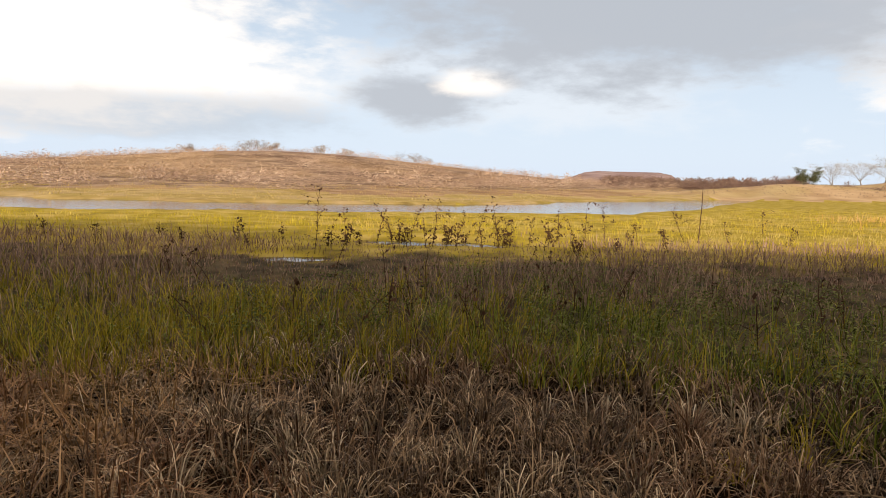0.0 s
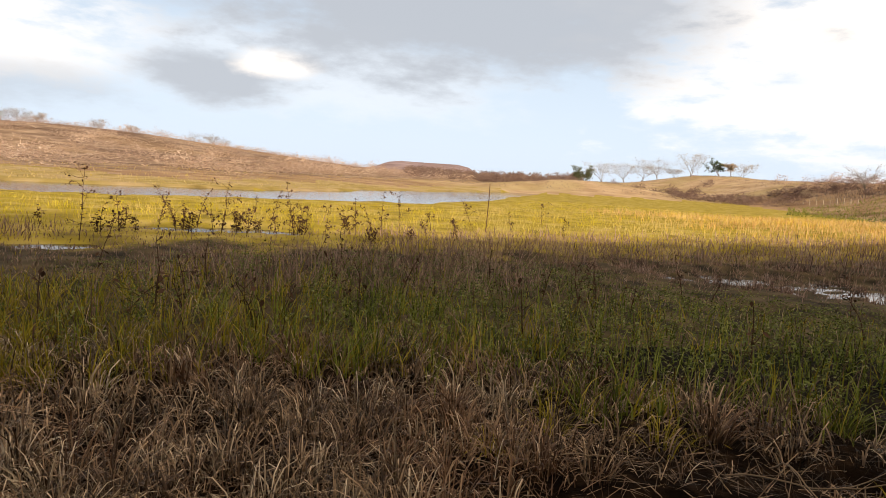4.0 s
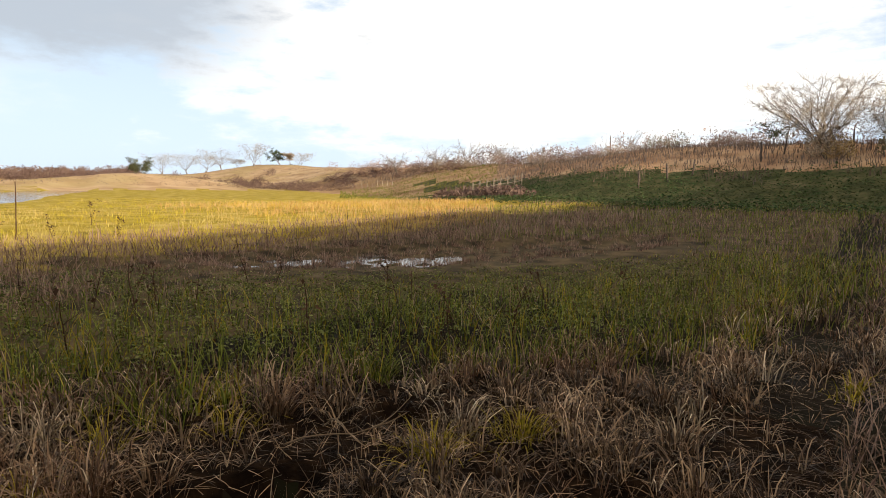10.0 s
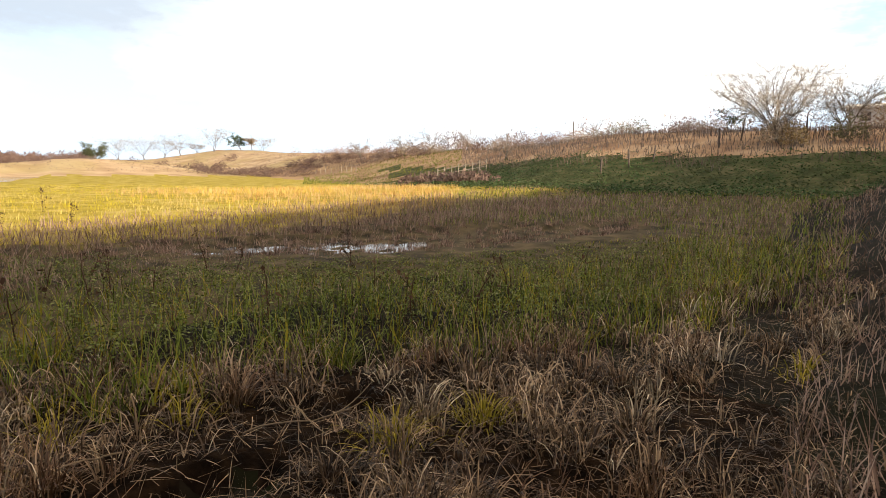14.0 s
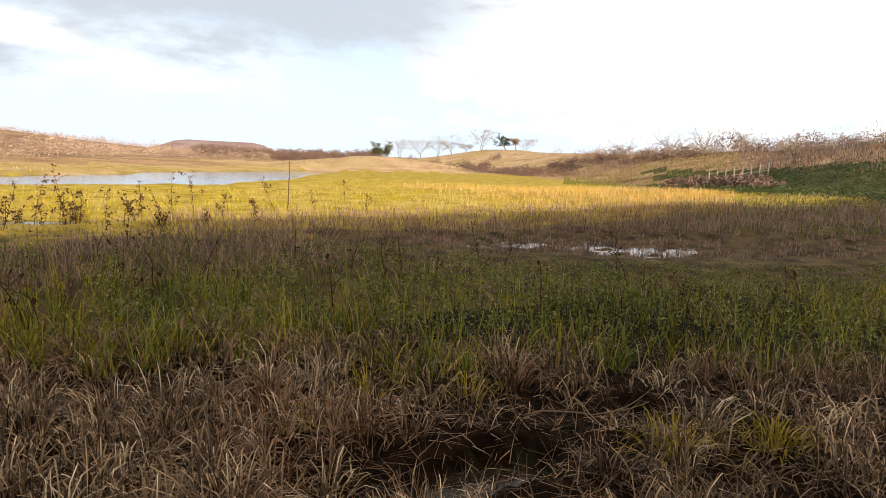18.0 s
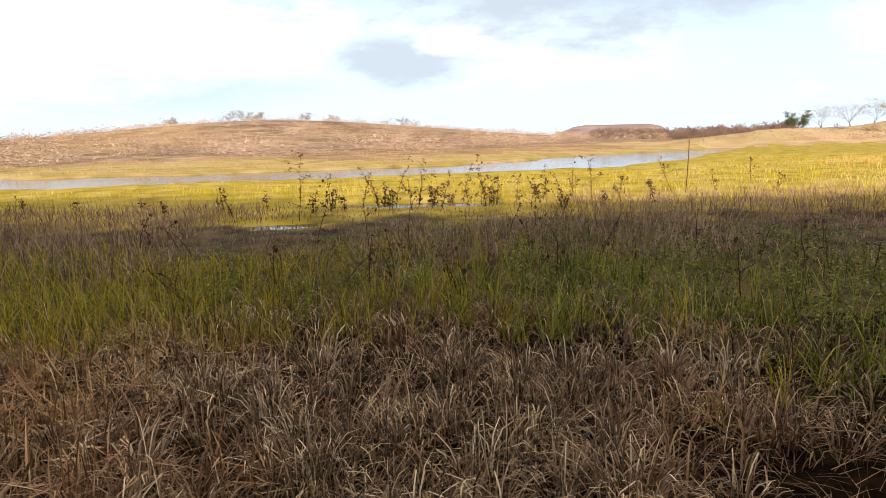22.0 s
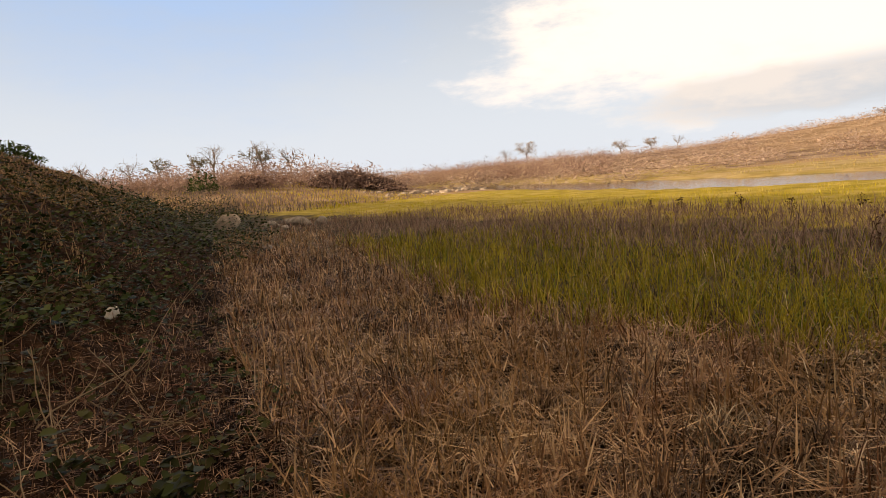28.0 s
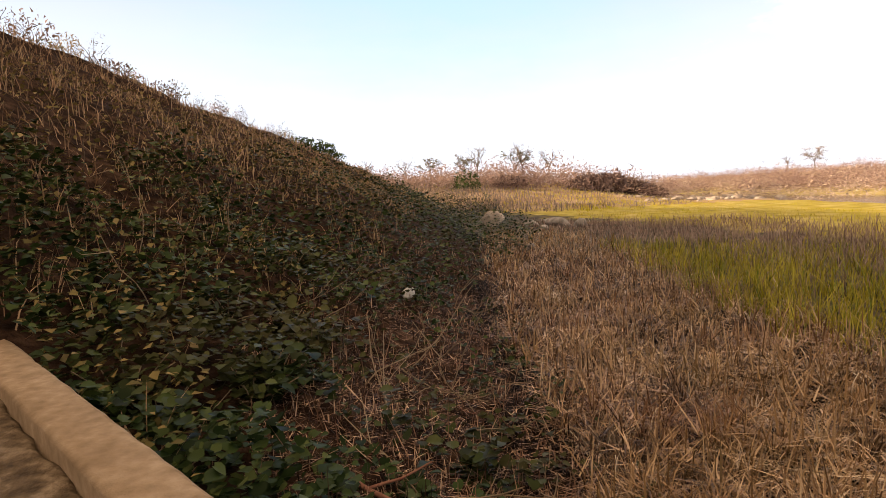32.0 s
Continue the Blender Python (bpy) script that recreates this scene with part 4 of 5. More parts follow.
# dry grass higher up the dam
x, y = scatter(60000, 3.2, 75, -135, -70, 29, 1.1)
g = toe_gap(x, y)
x, y = keep((g > 1.2 + 0.8 * waves(x, y, 3, 22)) & ~((x > -7) & (y < -0.3 + (x + 1.3) * 0.651 + 0.06)) & (y > crest_y(x) - 1.0) & (R.uniform(0, 1, len(x)) < 0.6 + 0.4 * smooth01((np.hypot(x, y) - 5) / 6)), x, y)
blades("slope_grass", x, y, R.uniform(0.12, 0.42, len(x)), R.uniform(0.004, 0.009, len(x)) * (1 + np.hypot(x, y) / 12), 0.6, 0.4, "slopegrass", "dry brown grass on the upper slope of the dam", seed=12)


# straw litter on the trodden path
x, y = scatter(40000, 2.4, 14, -102, -62, 61, 1.5)
g = toe_gap(x, y)
x, y = keep((g > -0.6) & (g < 1.0), x, y)
blades("straw_litter", x, y, R.uniform(0.03, 0.15, len(x)) * np.where(R.uniform(0, 1, len(x)) < 0.08, 2.2, 1.0), R.uniform(0.004, 0.009, len(x)), 3.0, 0.03, "litter", "straw and stalks littering the trodden path", z=land_z(x, y) + R.uniform(0.01, 0.05, len(x)), seed=31, segs=2)
# herbs, dry grass and a green field on the bank
x, y = scatter(32000, 36, 70, 49, 97, 62, 0.9)
x, y = keep(np.degrees(np.arctan2(x, y)) > 53 + 3.5 * R.normal(0, 1, len(x)), x, y)
xb = np.interp(y, (-60, 0, 20, 40), (42, 38, 41, 54))
t = (x - xb + 3 * waves(x, y, 8, 49)) / 32
low = (t > -0.15) & (t < 0.46)
xa, ya = keep(low, x, y)
leaves("bank_herbs", xa, ya, land_z(xa, ya) + R.uniform(0.02, 0.4, len(xa)), R.uniform(0.14, 0.30, len(xa)), "bankgreen", "dark green herbs on the lower bank", 32, 0.5, 0.5)
x, y = scatter(38000, 40, 130, 46, 97, 63, 0.9)
xb = np.interp(y, (-60, 0, 20, 40, 90, 130, 200), (42, 38, 41, 54, 84, 100, 120))
t = (x - xb + 5 * waves(x, y, 9, 49)) / 32
az = np.degrees(np.arctan2(x, y))
field = (az > 39) & (az < 60) & (np.hypot(x, y) > 74 + 4 * waves(x, y, 20, 50)) & (np.hypot(x, y) < 112)
xa, ya = keep((t > 0.40) & ~field, x, y)
blades("bank_grass", xa, ya, R.uniform(0.3, 0.8, len(xa)), R.uniform(0.03, 0.07, len(xa)), 0.35, 0.25, "pinkdry", "pinkish dry grass on the upper bank", seed=33, segs=2)
xa, ya = keep(field, x, y)
blades("green_field", xa, ya, R.uniform(0.12, 0.4, len(xa)), R.uniform(0.06, 0.14, len(xa)), 0.6, 0.4, "crop", "sunlit green field on the slope", seed=34, segs=2)
x, y = scatter(22000, 40, 80, -94, -58, 65, 0.8)
x, y = keep((x < -44 + 2 * waves(x, y, 7, 54)) & (dam_z(x, y) < 0.25) & (y < np.interp(x, *LAKE_NEAR) - 1), x, y)
rise = 0.3 + 0.7 * smooth01((np.interp(x, *LAKE_NEAR) - 5 - y) / 14)
pink = R.uniform(0, 1, len(x)) < 0.25 + 0.6 * smooth01((-np.degrees(np.arctan2(x, y)) - 68) / 10)
xa, ya, up = keep(pink, x, y, rise)
blades("shore_straw", xa, ya, R.uniform(0.3, 0.8, len(xa)) * up, R.uniform(0.03, 0.06, len(xa)), 0.35, 0.25, "pinkdry", "pinkish dry grass below the thicket", seed=36, segs=2)
xa, ya, up = keep(~pink, x, y, rise)
blades("shore_grass", xa, ya, R.uniform(0.15, 0.35, len(xa)) * up, R.uniform(0.03, 0.07, len(xa)), 0.35, 0.25, "yellow", "yellow-green grass below the thicket", seed=37, segs=2)
# short dry grass over the mound
x, y = scatter(18000, 100, 240, 18, 47, 64, 0.5)
x, y = keep(ground_z(x, y) > 0.9, x, y)
blades("mound_grass", x, y, R.uniform(0.1, 0.3, len(x)), R.uniform(0.06, 0.16, len(x)), 0.6, 0.3, "pinkdry", "short dry grass over the mound", seed=35, segs=2)


# ---- scrub and trees ----
def twiggy(n_twigs, size, height, seed, leafy=0.0):
    """A template bush: many thin slivers fanning up and out, as arrays of triangles."""
    r = np.random.RandomState(seed)
    a = r.uniform(0, 2 * np.pi, n_twigs)
    rad = np.sqrt(r.uniform(0, 1, n_twigs)) * 0.5
    hh = r.uniform(0.15, 1.0, n_twigs) * np.sqrt(np.maximum(0.05, 1 - (rad / 0.55) ** 2))
    c = np.stack([np.cos(a) * rad * size, np.sin(a) * rad * size, hh * height], -1)
    d = np.stack([np.cos(a) * rad, np.sin(a) * rad, r.uniform(0.0, 0.6, n_twigs)], -1) + r.normal(0, 0.55, (n_twigs, 3))
    d /= np.linalg.norm(d, axis=1, keepdims=True)
    s = np.cross(d, r.normal(0, 1, (n_twigs, 3)))
    s /= np.linalg.norm(s, axis=1, keepdims=True)
    L = r.uniform(0.05, 0.13, (n_twigs, 1)) * size
    W = L * r.uniform(0.25, 0.6, (n_twigs, 1)) * (1 + leafy)
    return np.stack([c - d * L * 0.5 - s * W * 0.4, c - d * L * 0.5 + s * W * 0.4, c + d * L * 0.6 + s * W * 0.1], 1)


TEMPL = [twiggy(76, 1.0, 1.0, s) for s in range(10)]


def scrub(name, x, y, size, height, mat, label, seed=0, kind="stuff", category="scrub", coarse=1.0):
    r = np.random.RandomState(seed)
    out = []
    pick = r.randint(0, len(TEMPL), len(x))
    z = land_z(x, y) - 0.05
    ang = r.uniform(0, 6.28, len(x))
    for k, t in enumerate(TEMPL):
        m = pick == k
        if not m.any():
            continue
        c, s = np.cos(ang[m])[:, None, None], np.sin(ang[m])[:, None, None]
        mid = t.mean(1, keepdims=True)
        t = mid[None] + (t - mid)[None] * (1 + (coarse - 1) * smooth01((np.hypot(x[m], y[m]) - 70) / 90))[:, None, None, None]
        tx, ty, tz = t[..., 0] * size[m][:, None, None], t[..., 1] * size[m][:, None, None], t[..., 2] * height[m][:, None, None]
        out.append(np.stack([x[m][:, None, None] + tx * c - ty * s, y[m][:, None, None] + tx * s + ty * c, z[m][:, None, None] + tz], -1).reshape(-1, 3))
    v = np.concatenate(out)
    ob = mesh_ob(name, v, np.arange(len(v)).reshape(-1, 3), mat)
    return tagged(ob, label, category, kind=kind)


# the scrub-covered hill
x, y = scatter(3700, 56, 400, -64, 24, 41, 1.0)
up = ground_z(x, y)
foot = scrub_foot(np.degrees(np.arctan2(x, y)))
x, y = keep((np.hypot(x, y) > foot + 10 * waves(x, y, 30, 30)) & (waves(x, y, 26, 57) > -0.45), x, y)
n = len(x)
scrub("hill_scrub", x, y, R.uniform(2.2, 7.0, n), R.uniform(1.0, 2.7, n) * (0.9 + 0.5 * waves(x, y, 24, 52)), "hillscrub", "leafless reddish-brown scrub covering the hill", 1, coarse=1.15)
# left bank thicket
x, y = scatter(2200, 66, 150, -96, -42, 42, 1.0)
x, y = keep((ground_z(x, y) > 0.3) & (dam_z(x, y) < 0.3) & (y > 2), x, y)
n = len(x)
scrub("thicket", x, y, R.uniform(2.0, 5.0, n), R.uniform(1.8, 4.0, n) * (0.9 + 0.3 * waves(x, y, 16, 51)) * (0.85 + 0.2 * np.exp(-((np.degrees(np.arctan2(x, y)) + 72) / 6) ** 2)), "scrub", "leafless pinkish thicket beyond the water", 2, coarse=0.9)
# right bank scrub and the far right ridge
x, y = scatter(1300, 62, 330, 24, 92, 43, 1.0)
xb = np.interp(y, (-60, 0, 20, 40, 90, 130, 200), (42, 38, 41, 54, 84, 100, 120))
x, y = keep((x > xb + 20 + 7 * waves(x, y, 25, 31)) & ~((np.hypot((x - 115) / 62, (y - 170) / 52) < 1.0 + 0.2 * waves(x, y, 40, 53)) & (y < 205)), x, y)
n = len(x)
scrub("bank_scrub", x, y, R.uniform(1.5, 4.5, n), R.uniform(1.0, 3.0, n), "scrub", "dry brown scrub on the far bank", 3, coarse=1.5)


# ---- things: builders ----
def tube(points, radii, sides=6):
    """A tapered tube along points: verts and quads (as two arrays)."""
    p = np.asarray(points, float)
    t = np.gradient(p, axis=0)
    t /= np.linalg.norm(t, axis=1, keepdims=True) + 1e-9
    ref = np.where(np.abs(t[:, 2:3]) > 0.9, [[1.0, 0, 0]], [[0, 0, 1.0]])
    u = np.cross(t, ref)
    u /= np.linalg.norm(u, axis=1, keepdims=True) + 1e-9
    w = np.cross(t, u)
    a = np.linspace(0, 2 * np.pi, sides, endpoint=False)
    v = p[:, None] + np.asarray(radii)[:, None, None] * (np.cos(a)[None, :, None] * u[:, None] + np.sin(a)[None, :, None] * w[:, None])
    i = np.arange(len(p) - 1)[:, None] * sides
    j = np.arange(sides)[None]
    k = (j + 1) % sides
    q = np.stack([i + j, i + k, i + sides + k, i + sides + j], -1).reshape(-1, 4)
    return v.reshape(-1, 3), q


def joined(pieces):
    vs, qs, n = [], [], 0
    for v, q in pieces:
        vs.append(v)
        qs.append(q + n)
        n += len(v)
    return np.concatenate(vs), np.concatenate(qs)


def wander(r, start, d, length, steps, wobble=0.25, droop=0.0):
    pts = [np.array(start, float)]
    d = np.array(d, float)
    for _ in range(steps):
        d = d + r.normal(0, wobble, 3) + np.array([0, 0, -droop])
        d /= np.linalg.norm(d)
        pts.append(pts[-1] + d * length / steps)
    return np.array(pts), d


def place(ob, x, y, dz=0.0, turn=0.0, z=None):
    ob.matrix_world = pose(float(x), float(y), float(land_z(np.array([x]), np.array([y]))[0] if z is None else z) + dz, 0, 0, turn)
    return ob


def tree(name, label, x, y, h, spread, seed, leaf=None, flat=0.5, stems=1, limbs=6, twigs=220, twig_mat="twig", category="tree", group="", leaf_n=500, leaf_size=0.16, sink=0.05, limb=1.0, crown_low=0.15):
    """A tapered trunk, limbs that fork twice, fine twigs, and leaves where the tree bears them."""
    r = np.random.RandomState(seed)
    root = new(name)
    ends, limb_pieces, trunk = [], [], []
    fork = h * (0.22 if stems > 1 else 0.42)
    for s in range(stems):
        a = r.uniform(0, 6.28)
        lean = np.array([np.cos(a), np.sin(a), 0]) * (0.45 if stems > 1 else 0.12)
        pts, d = wander(r, (lean[0] * 0.1 * h * 0.1, lean[1] * 0.01 * h, -0.1), np.array([0, 0, 1.0]) + lean, fork + 0.1, 5, 0.07)
        trunk.append(tube(pts, np.linspace(0.030, 0.020, 6) * h / (1 + 0.3 * (stems - 1)), 7))
        ends.append((pts[-1], d))
    mesh_ob("trunk", *joined(trunk), "bark", root, True)
    tips = []
    for k in range(limbs):
        p0, d0 = ends[k % stems]
        a = 6.28 * k / limbs + r.uniform(-0.4, 0.4)
        out = np.array([np.cos(a), np.sin(a), 0.0])
        d = d0 * 0.5 + out * (0.9 if flat > 0.4 else 0.6) + np.array([0, 0, 0.7])
        L = math.hypot(spread * 0.42, h - fork) * r.uniform(0.6, 0.85)
        pts, d1 = wander(r, p0, d / np.linalg.norm(d), L, 7, 0.13, 0.03 * flat)
        pts[:, 2] = np.minimum(pts[:, 2], h * 0.93)
        piece = [tube(pts, np.linspace(0.011, 0.003, 8) * h * limb, 5)]
        for m in range(5):
            i = 2 + m
            o = out + r.normal(0, 0.7, 3)
            sub, d2 = wander(r, pts[min(i, 7)], o / np.linalg.norm(o) + np.array([0, 0, 0.45]), L * r.uniform(0.35, 0.6), 5, 0.22, 0.02)
            sub[:, 2] = np.minimum(sub[:, 2], h * r.uniform(0.88, 1.0))
            piece.append(tube(sub, np.linspace(0.0045, 0.0016, 6) * h * limb, 4))
            tips += [(q, d2) for q in sub[2:]]
        tips += [(q, d1) for q in pts[3:]]
        mesh_ob("limb", *joined(piece), "bark", root, True)
    if twigs:
        fine = []
        for _ in range(twigs):
            p, d = tips[r.randint(len(tips))]
            dd = d + r.normal(0, 0.7, 3) + np.array([0, 0, 0.35])
            pts, _d = wander(r, p, dd / np.linalg.norm(dd), h * r.uniform(0.07, 0.17), 3, 0.3)
            fine.append(tube(pts, np.linspace(0.0024, 0.0009, 4) * h * (0.5 + 0.5 * limb), 3))
        tagged(mesh_ob("twig_spray", *joined(fine), twig_mat, root), kind="stuff")
    if leaf:
        q = np.array([tips[r.randint(len(tips))][0] for _ in range(leaf_n)]) + r.normal(0, 0.05 * spread, (leaf_n, 3)) * np.array([1, 1, 0.55])
        q[:, 2] = np.where(q[:, 2] > h * crown_low, q[:, 2], h * (crown_low + (1 - crown_low) * r.uniform(0, 1, leaf_n)))
        ob = leaves("crown", q[:, 0], q[:, 1], q[:, 2], r.uniform(0.6, 1.4, leaf_n) * leaf_size, leaf, "", seed, 0.7, 0.6, ob_only=True)
        ob.parent = root
    place(root, x, y, -sink)
    return tagged(root, label, category, group)


def shrub(name, label, x, y, size, height, mat, seed, n=260, category="shrub", group="", dz=-0.05, fine=1.0):
    """Several stems from the ground and a ragged crown of slivers."""
    r = np.random.RandomState(seed)
    root = new(name)
    for _ in range(5):
        a = r.uniform(0, 6.28)
        pts, _d = wander(r, (0, 0, -0.05), (np.cos(a) * 0.6, np.sin(a) * 0.6, 1), height * 0.8, 4, 0.2)
        mesh_ob("stem", *tube(pts, np.linspace(0.012, 0.004, 5) * height, 4), "bark", root)
    t = twiggy(n, size, height, seed + 100, 0.3)
    mid = t.mean(1, keepdims=True)
    t = mid + (t - mid) * fine
    mesh_ob("crown", t.reshape(-1, 3), np.arange(n * 3).reshape(-1, 3), mat, root)
    place(root, x, y, dz)
    return tagged(root, label, category, group)


def stone(name, label, x, y, size, seed, squash=0.7, group="", dz=0.0, category="rock", mat="rock"):
    bm = bmesh.new()
    bmesh.ops.create_icosphere(bm, subdivisions=2 if abs(x) > 30 else 3, radius=0.5)
    r = np.random.RandomState(seed)
    cuts = [(Vector(r.normal(0, 1, 3)).normalized(), r.uniform(0.30, 0.44)) for _ in range(9)]
    off = Vector(r.uniform(-50, 50, 3))
    for v in bm.verts:
        for n, d in cuts:
            over = v.co.dot(n) - d
            if over > 0:
                v.co -= n * over * 0.9
        v.co += v.co.normalized() * 0.05 * noise.noise(v.co * 3.5 + off)
        v.co.x *= size[0]
        v.co.y *= size[1]
        v.co.z *= size[2]
    me = bpy.data.meshes.new(name)
    bm.to_mesh(me)
    bm.free()
    me.materials.append(M[mat])
    me.polygons.foreach_set("use_smooth", np.ones(len(me.polygons), bool))
    ob = new(name, me)
    place(ob, x, y, size[2] * 0.28 + dz, float(r.uniform(0, 360)))
    return tagged(ob, label, category, group)


def dock_weed(x, y, h, seed, heads=3, label="", group="tall weeds at the edge of the shade"):
    """A tall dead weed: crooked stem, side shoots, withered leaves and dark seed heads."""
    r = np.random.RandomState(seed)
    root = new("tall_weed")
    a = r.uniform(0, 6.28)
    tip = abs(r.normal(0, 0.22))
    pts, d = wander(r, (0, 0, -0.05), (np.cos(a) * tip, np.sin(a) * tip, 1), h, 8, 0.10)
    mesh_ob("stem", *tube(pts, np.linspace(0.009, 0.004, 9), 5), "darkstem", root)
    tipsl = [pts[-1]]
    for k in range(heads + 2):
        i = r.randint(2, 8)
        b = r.uniform(0, 6.28)
        sp, _d = wander(r, pts[i], (np.cos(b), np.sin(b), r.uniform(0.3, 1.1)), h * r.uniform(0.12, 0.42), 5, 0.28)
        mesh_ob("side_shoot", *tube(sp, np.linspace(0.005, 0.0025, 6), 4), "darkstem", root)
        tipsl += [sp[-1], sp[-2]]
    n = 24 + heads * 12 if heads > 1 else 12
    q = np.array([tipsl[r.randint(len(tipsl))] if r.uniform() < 0.62 else pts[r.randint(1, 9)] for _ in range(n)]) + r.normal(0, 0.035, (n, 3))
    ob = leaves("withered_leaves", q[:, 0], q[:, 1], q[:, 2], r.uniform(0.04, 0.12, n), "darkstem", "", seed, 0.9, 0.5, ob_only=True)
    ob.parent = root
    place(root, x, y, 0.0)
    return tagged(root, label or ("tall dark dead weed with seed heads in the marsh" if h > 0.75 else "short branching dead weed in the marsh"), "weed", group)


def post(name, label, x, y, h, rad, seed, mat="post", group="", category="post"):
    r = np.random.RandomState(seed)
    pts, _d = wander(r, (0, 0, -0.2), (r.normal(0, 0.05), r.normal(0, 0.05), 1), h + 0.2, 4, 0.02)
    v, q = tube(pts, np.array([1.1, 1.05, 1.0, 0.95, 0.85]) * rad, 7)
    top = len(v)
    v = np.concatenate([v, pts[-1:] + [[0, 0, 0.02]]])
    cap = np.array([[top - 7 + k, top - 7 + (k + 1) % 7, top] for k in range(7)])
    ob = mesh_ob(name, v, [q, cap], mat, None, False)
    place(ob, x, y)
    return tagged(ob, label, category, group)


def leafy_plant(name, label, x, y, size, height, seed, n=60, leaf=0.09, mat="vine"):
    r = np.random.RandomState(seed)
    root = new(name)
    q = []
    for _ in range(6):
        a = r.uniform(0, 6.28)
        pts, _d = wander(r, (0, 0, -0.03), (np.cos(a) * 0.8, np.sin(a) * 0.8, 1), height * r.uniform(0.7, 1.1), 4, 0.15)
        pts[:, :2] *= size / height
        mesh_ob("stem", *tube(pts, np.linspace(0.006, 0.003, 5), 4), "stem", root)
        q += list(pts[1:])
    q = np.array([q[r.randint(len(q))] for _ in range(n)]) + r.normal(0, 0.03, (n, 3))
    ob = leaves("leaves", q[:, 0], q[:, 1], np.maximum(q[:, 2], 0.03), r.uniform(0.7, 1.3, n) * leaf, mat, "", seed, 0.45, 0.85, ob_only=True, rounded=True)
    ob.parent = root
    place(root, x, y)
    return tagged(root, label, "plant")


def stick(name, label, x, y, length, rad, turn, seed, lift=0.05, rise=0.1, mat="stem", forks=2, category="stick", group=""):
    """A dead stem or branch lying or leaning, with a few forks."""
    r = np.random.RandomState(seed)
    a = radians(turn)
    pts, d = wander(r, (0, 0, 0), (np.cos(a), np.sin(a), rise), length, 7, 0.12)
    pieces = [tube(pts, np.linspace(rad, rad * 0.5, 8), 5)]
    for k in range(forks):
        i = r.randint(2, 6)
        o = d + r.normal(0, 0.5, 3)
        sp, _d = wander(r, pts[i], o / np.linalg.norm(o), length * r.uniform(0.25, 0.45), 4, 0.15)
        pieces.append(tube(sp, np.linspace(rad * 0.6, rad * 0.3, 5), 4))
    ob = mesh_ob(name, *joined(pieces), mat, None, True)
    place(ob, x, y, lift)
    return tagged(ob, label, category, group)


def tussock(x, y, h, n, seed, mat, label, lean=0.5, bend=0.7):
    """One tuft of sedge, a thing of its own."""
    r = np.random.RandomState(seed)
    bx, by = x + r.normal(0, 0.07, n), y + r.normal(0, 0.07, n)
    turn = np.arctan2(by - y, bx - x) + r.normal(0, 0.4, n)
    root = new("sedge_tussock")
    ob = blades("leaf_tuft", bx - x, by - y, r.uniform(0.5, 1.0, n) * h, r.uniform(0.006, 0.0115, n), lean, bend, mat, "", z=np.zeros(n) - 0.02, seed=seed, segs=4, turn=turn, arch=True, category="")
    ob.parent = root
    place(root, x, y)
    return tagged(root, label, "sedge", "sedge tussocks by the dam")


def at(az, dist):
    a = radians(az)
    return dist * math.sin(a), dist * math.cos(a)


# ---- the dam: wall, stems, shrubs on the crest ----
def concrete_wall():
    """A low kerb-like wall that climbs the slope, with a broken edge and a rough ledge behind it."""
    root = new("concrete_wall")
    r = np.random.RandomState(3)
    a, b = np.array([-1.30, -0.20, 0.95]), np.array([-6.6, -3.75, 1.16])
    along = (b - a) / np.linalg.norm((b - a)[:2])
    side = np.array([along[1], -along[0], 0.0])
    side = side if side[1] > 0 else -side
    for name, o0, o1, drop, mat, jag in (("coping", 0.0, -0.19, 0.0, "concrete", 0.002), ("rough_ledge", -0.19, -1.1, 0.06, "ledge", 0.014)):
        n, v = 60, []
        for k in range(n + 1):
            p = a + along * np.linalg.norm((b - a)[:2]) * k / n
            e0, e1 = r.normal(0, jag) + 0.002 * noise.noise((k * 0.35, 0, 0)), r.normal(0, jag)
            top = -drop
            out, inn = p + side * (o0 + e0), p + side * (o1 + e1 * 0.7)
            v += [out + [0, 0, -0.7], out + [0, 0, top - 0.012], out - side * 0.02 + [0, 0, top], inn + side * 0.02 + [0, 0, top], inn + [0, 0, top - 0.012], inn + [0, 0, -0.7]]
        i = np.arange(n)[:, None] * 6
        j = np.arange(5)[None]
        q = np.stack([i + j, i + j + 1, i + j + 7, i + j + 6], -1).reshape(-1, 4)
        ends = np.array([[0, 1, 4, 5], [1, 2, 3, 4], [n * 6 + 5, n * 6 + 4, n * 6 + 1, n * 6], [n * 6 + 4, n * 6 + 3, n * 6 + 2, n * 6 + 1]])
        mesh_ob(name, np.array(v), np.concatenate([q, ends]), mat, root)
    tagged(root, "low weathered concrete wall climbing the dam slope", "wall")


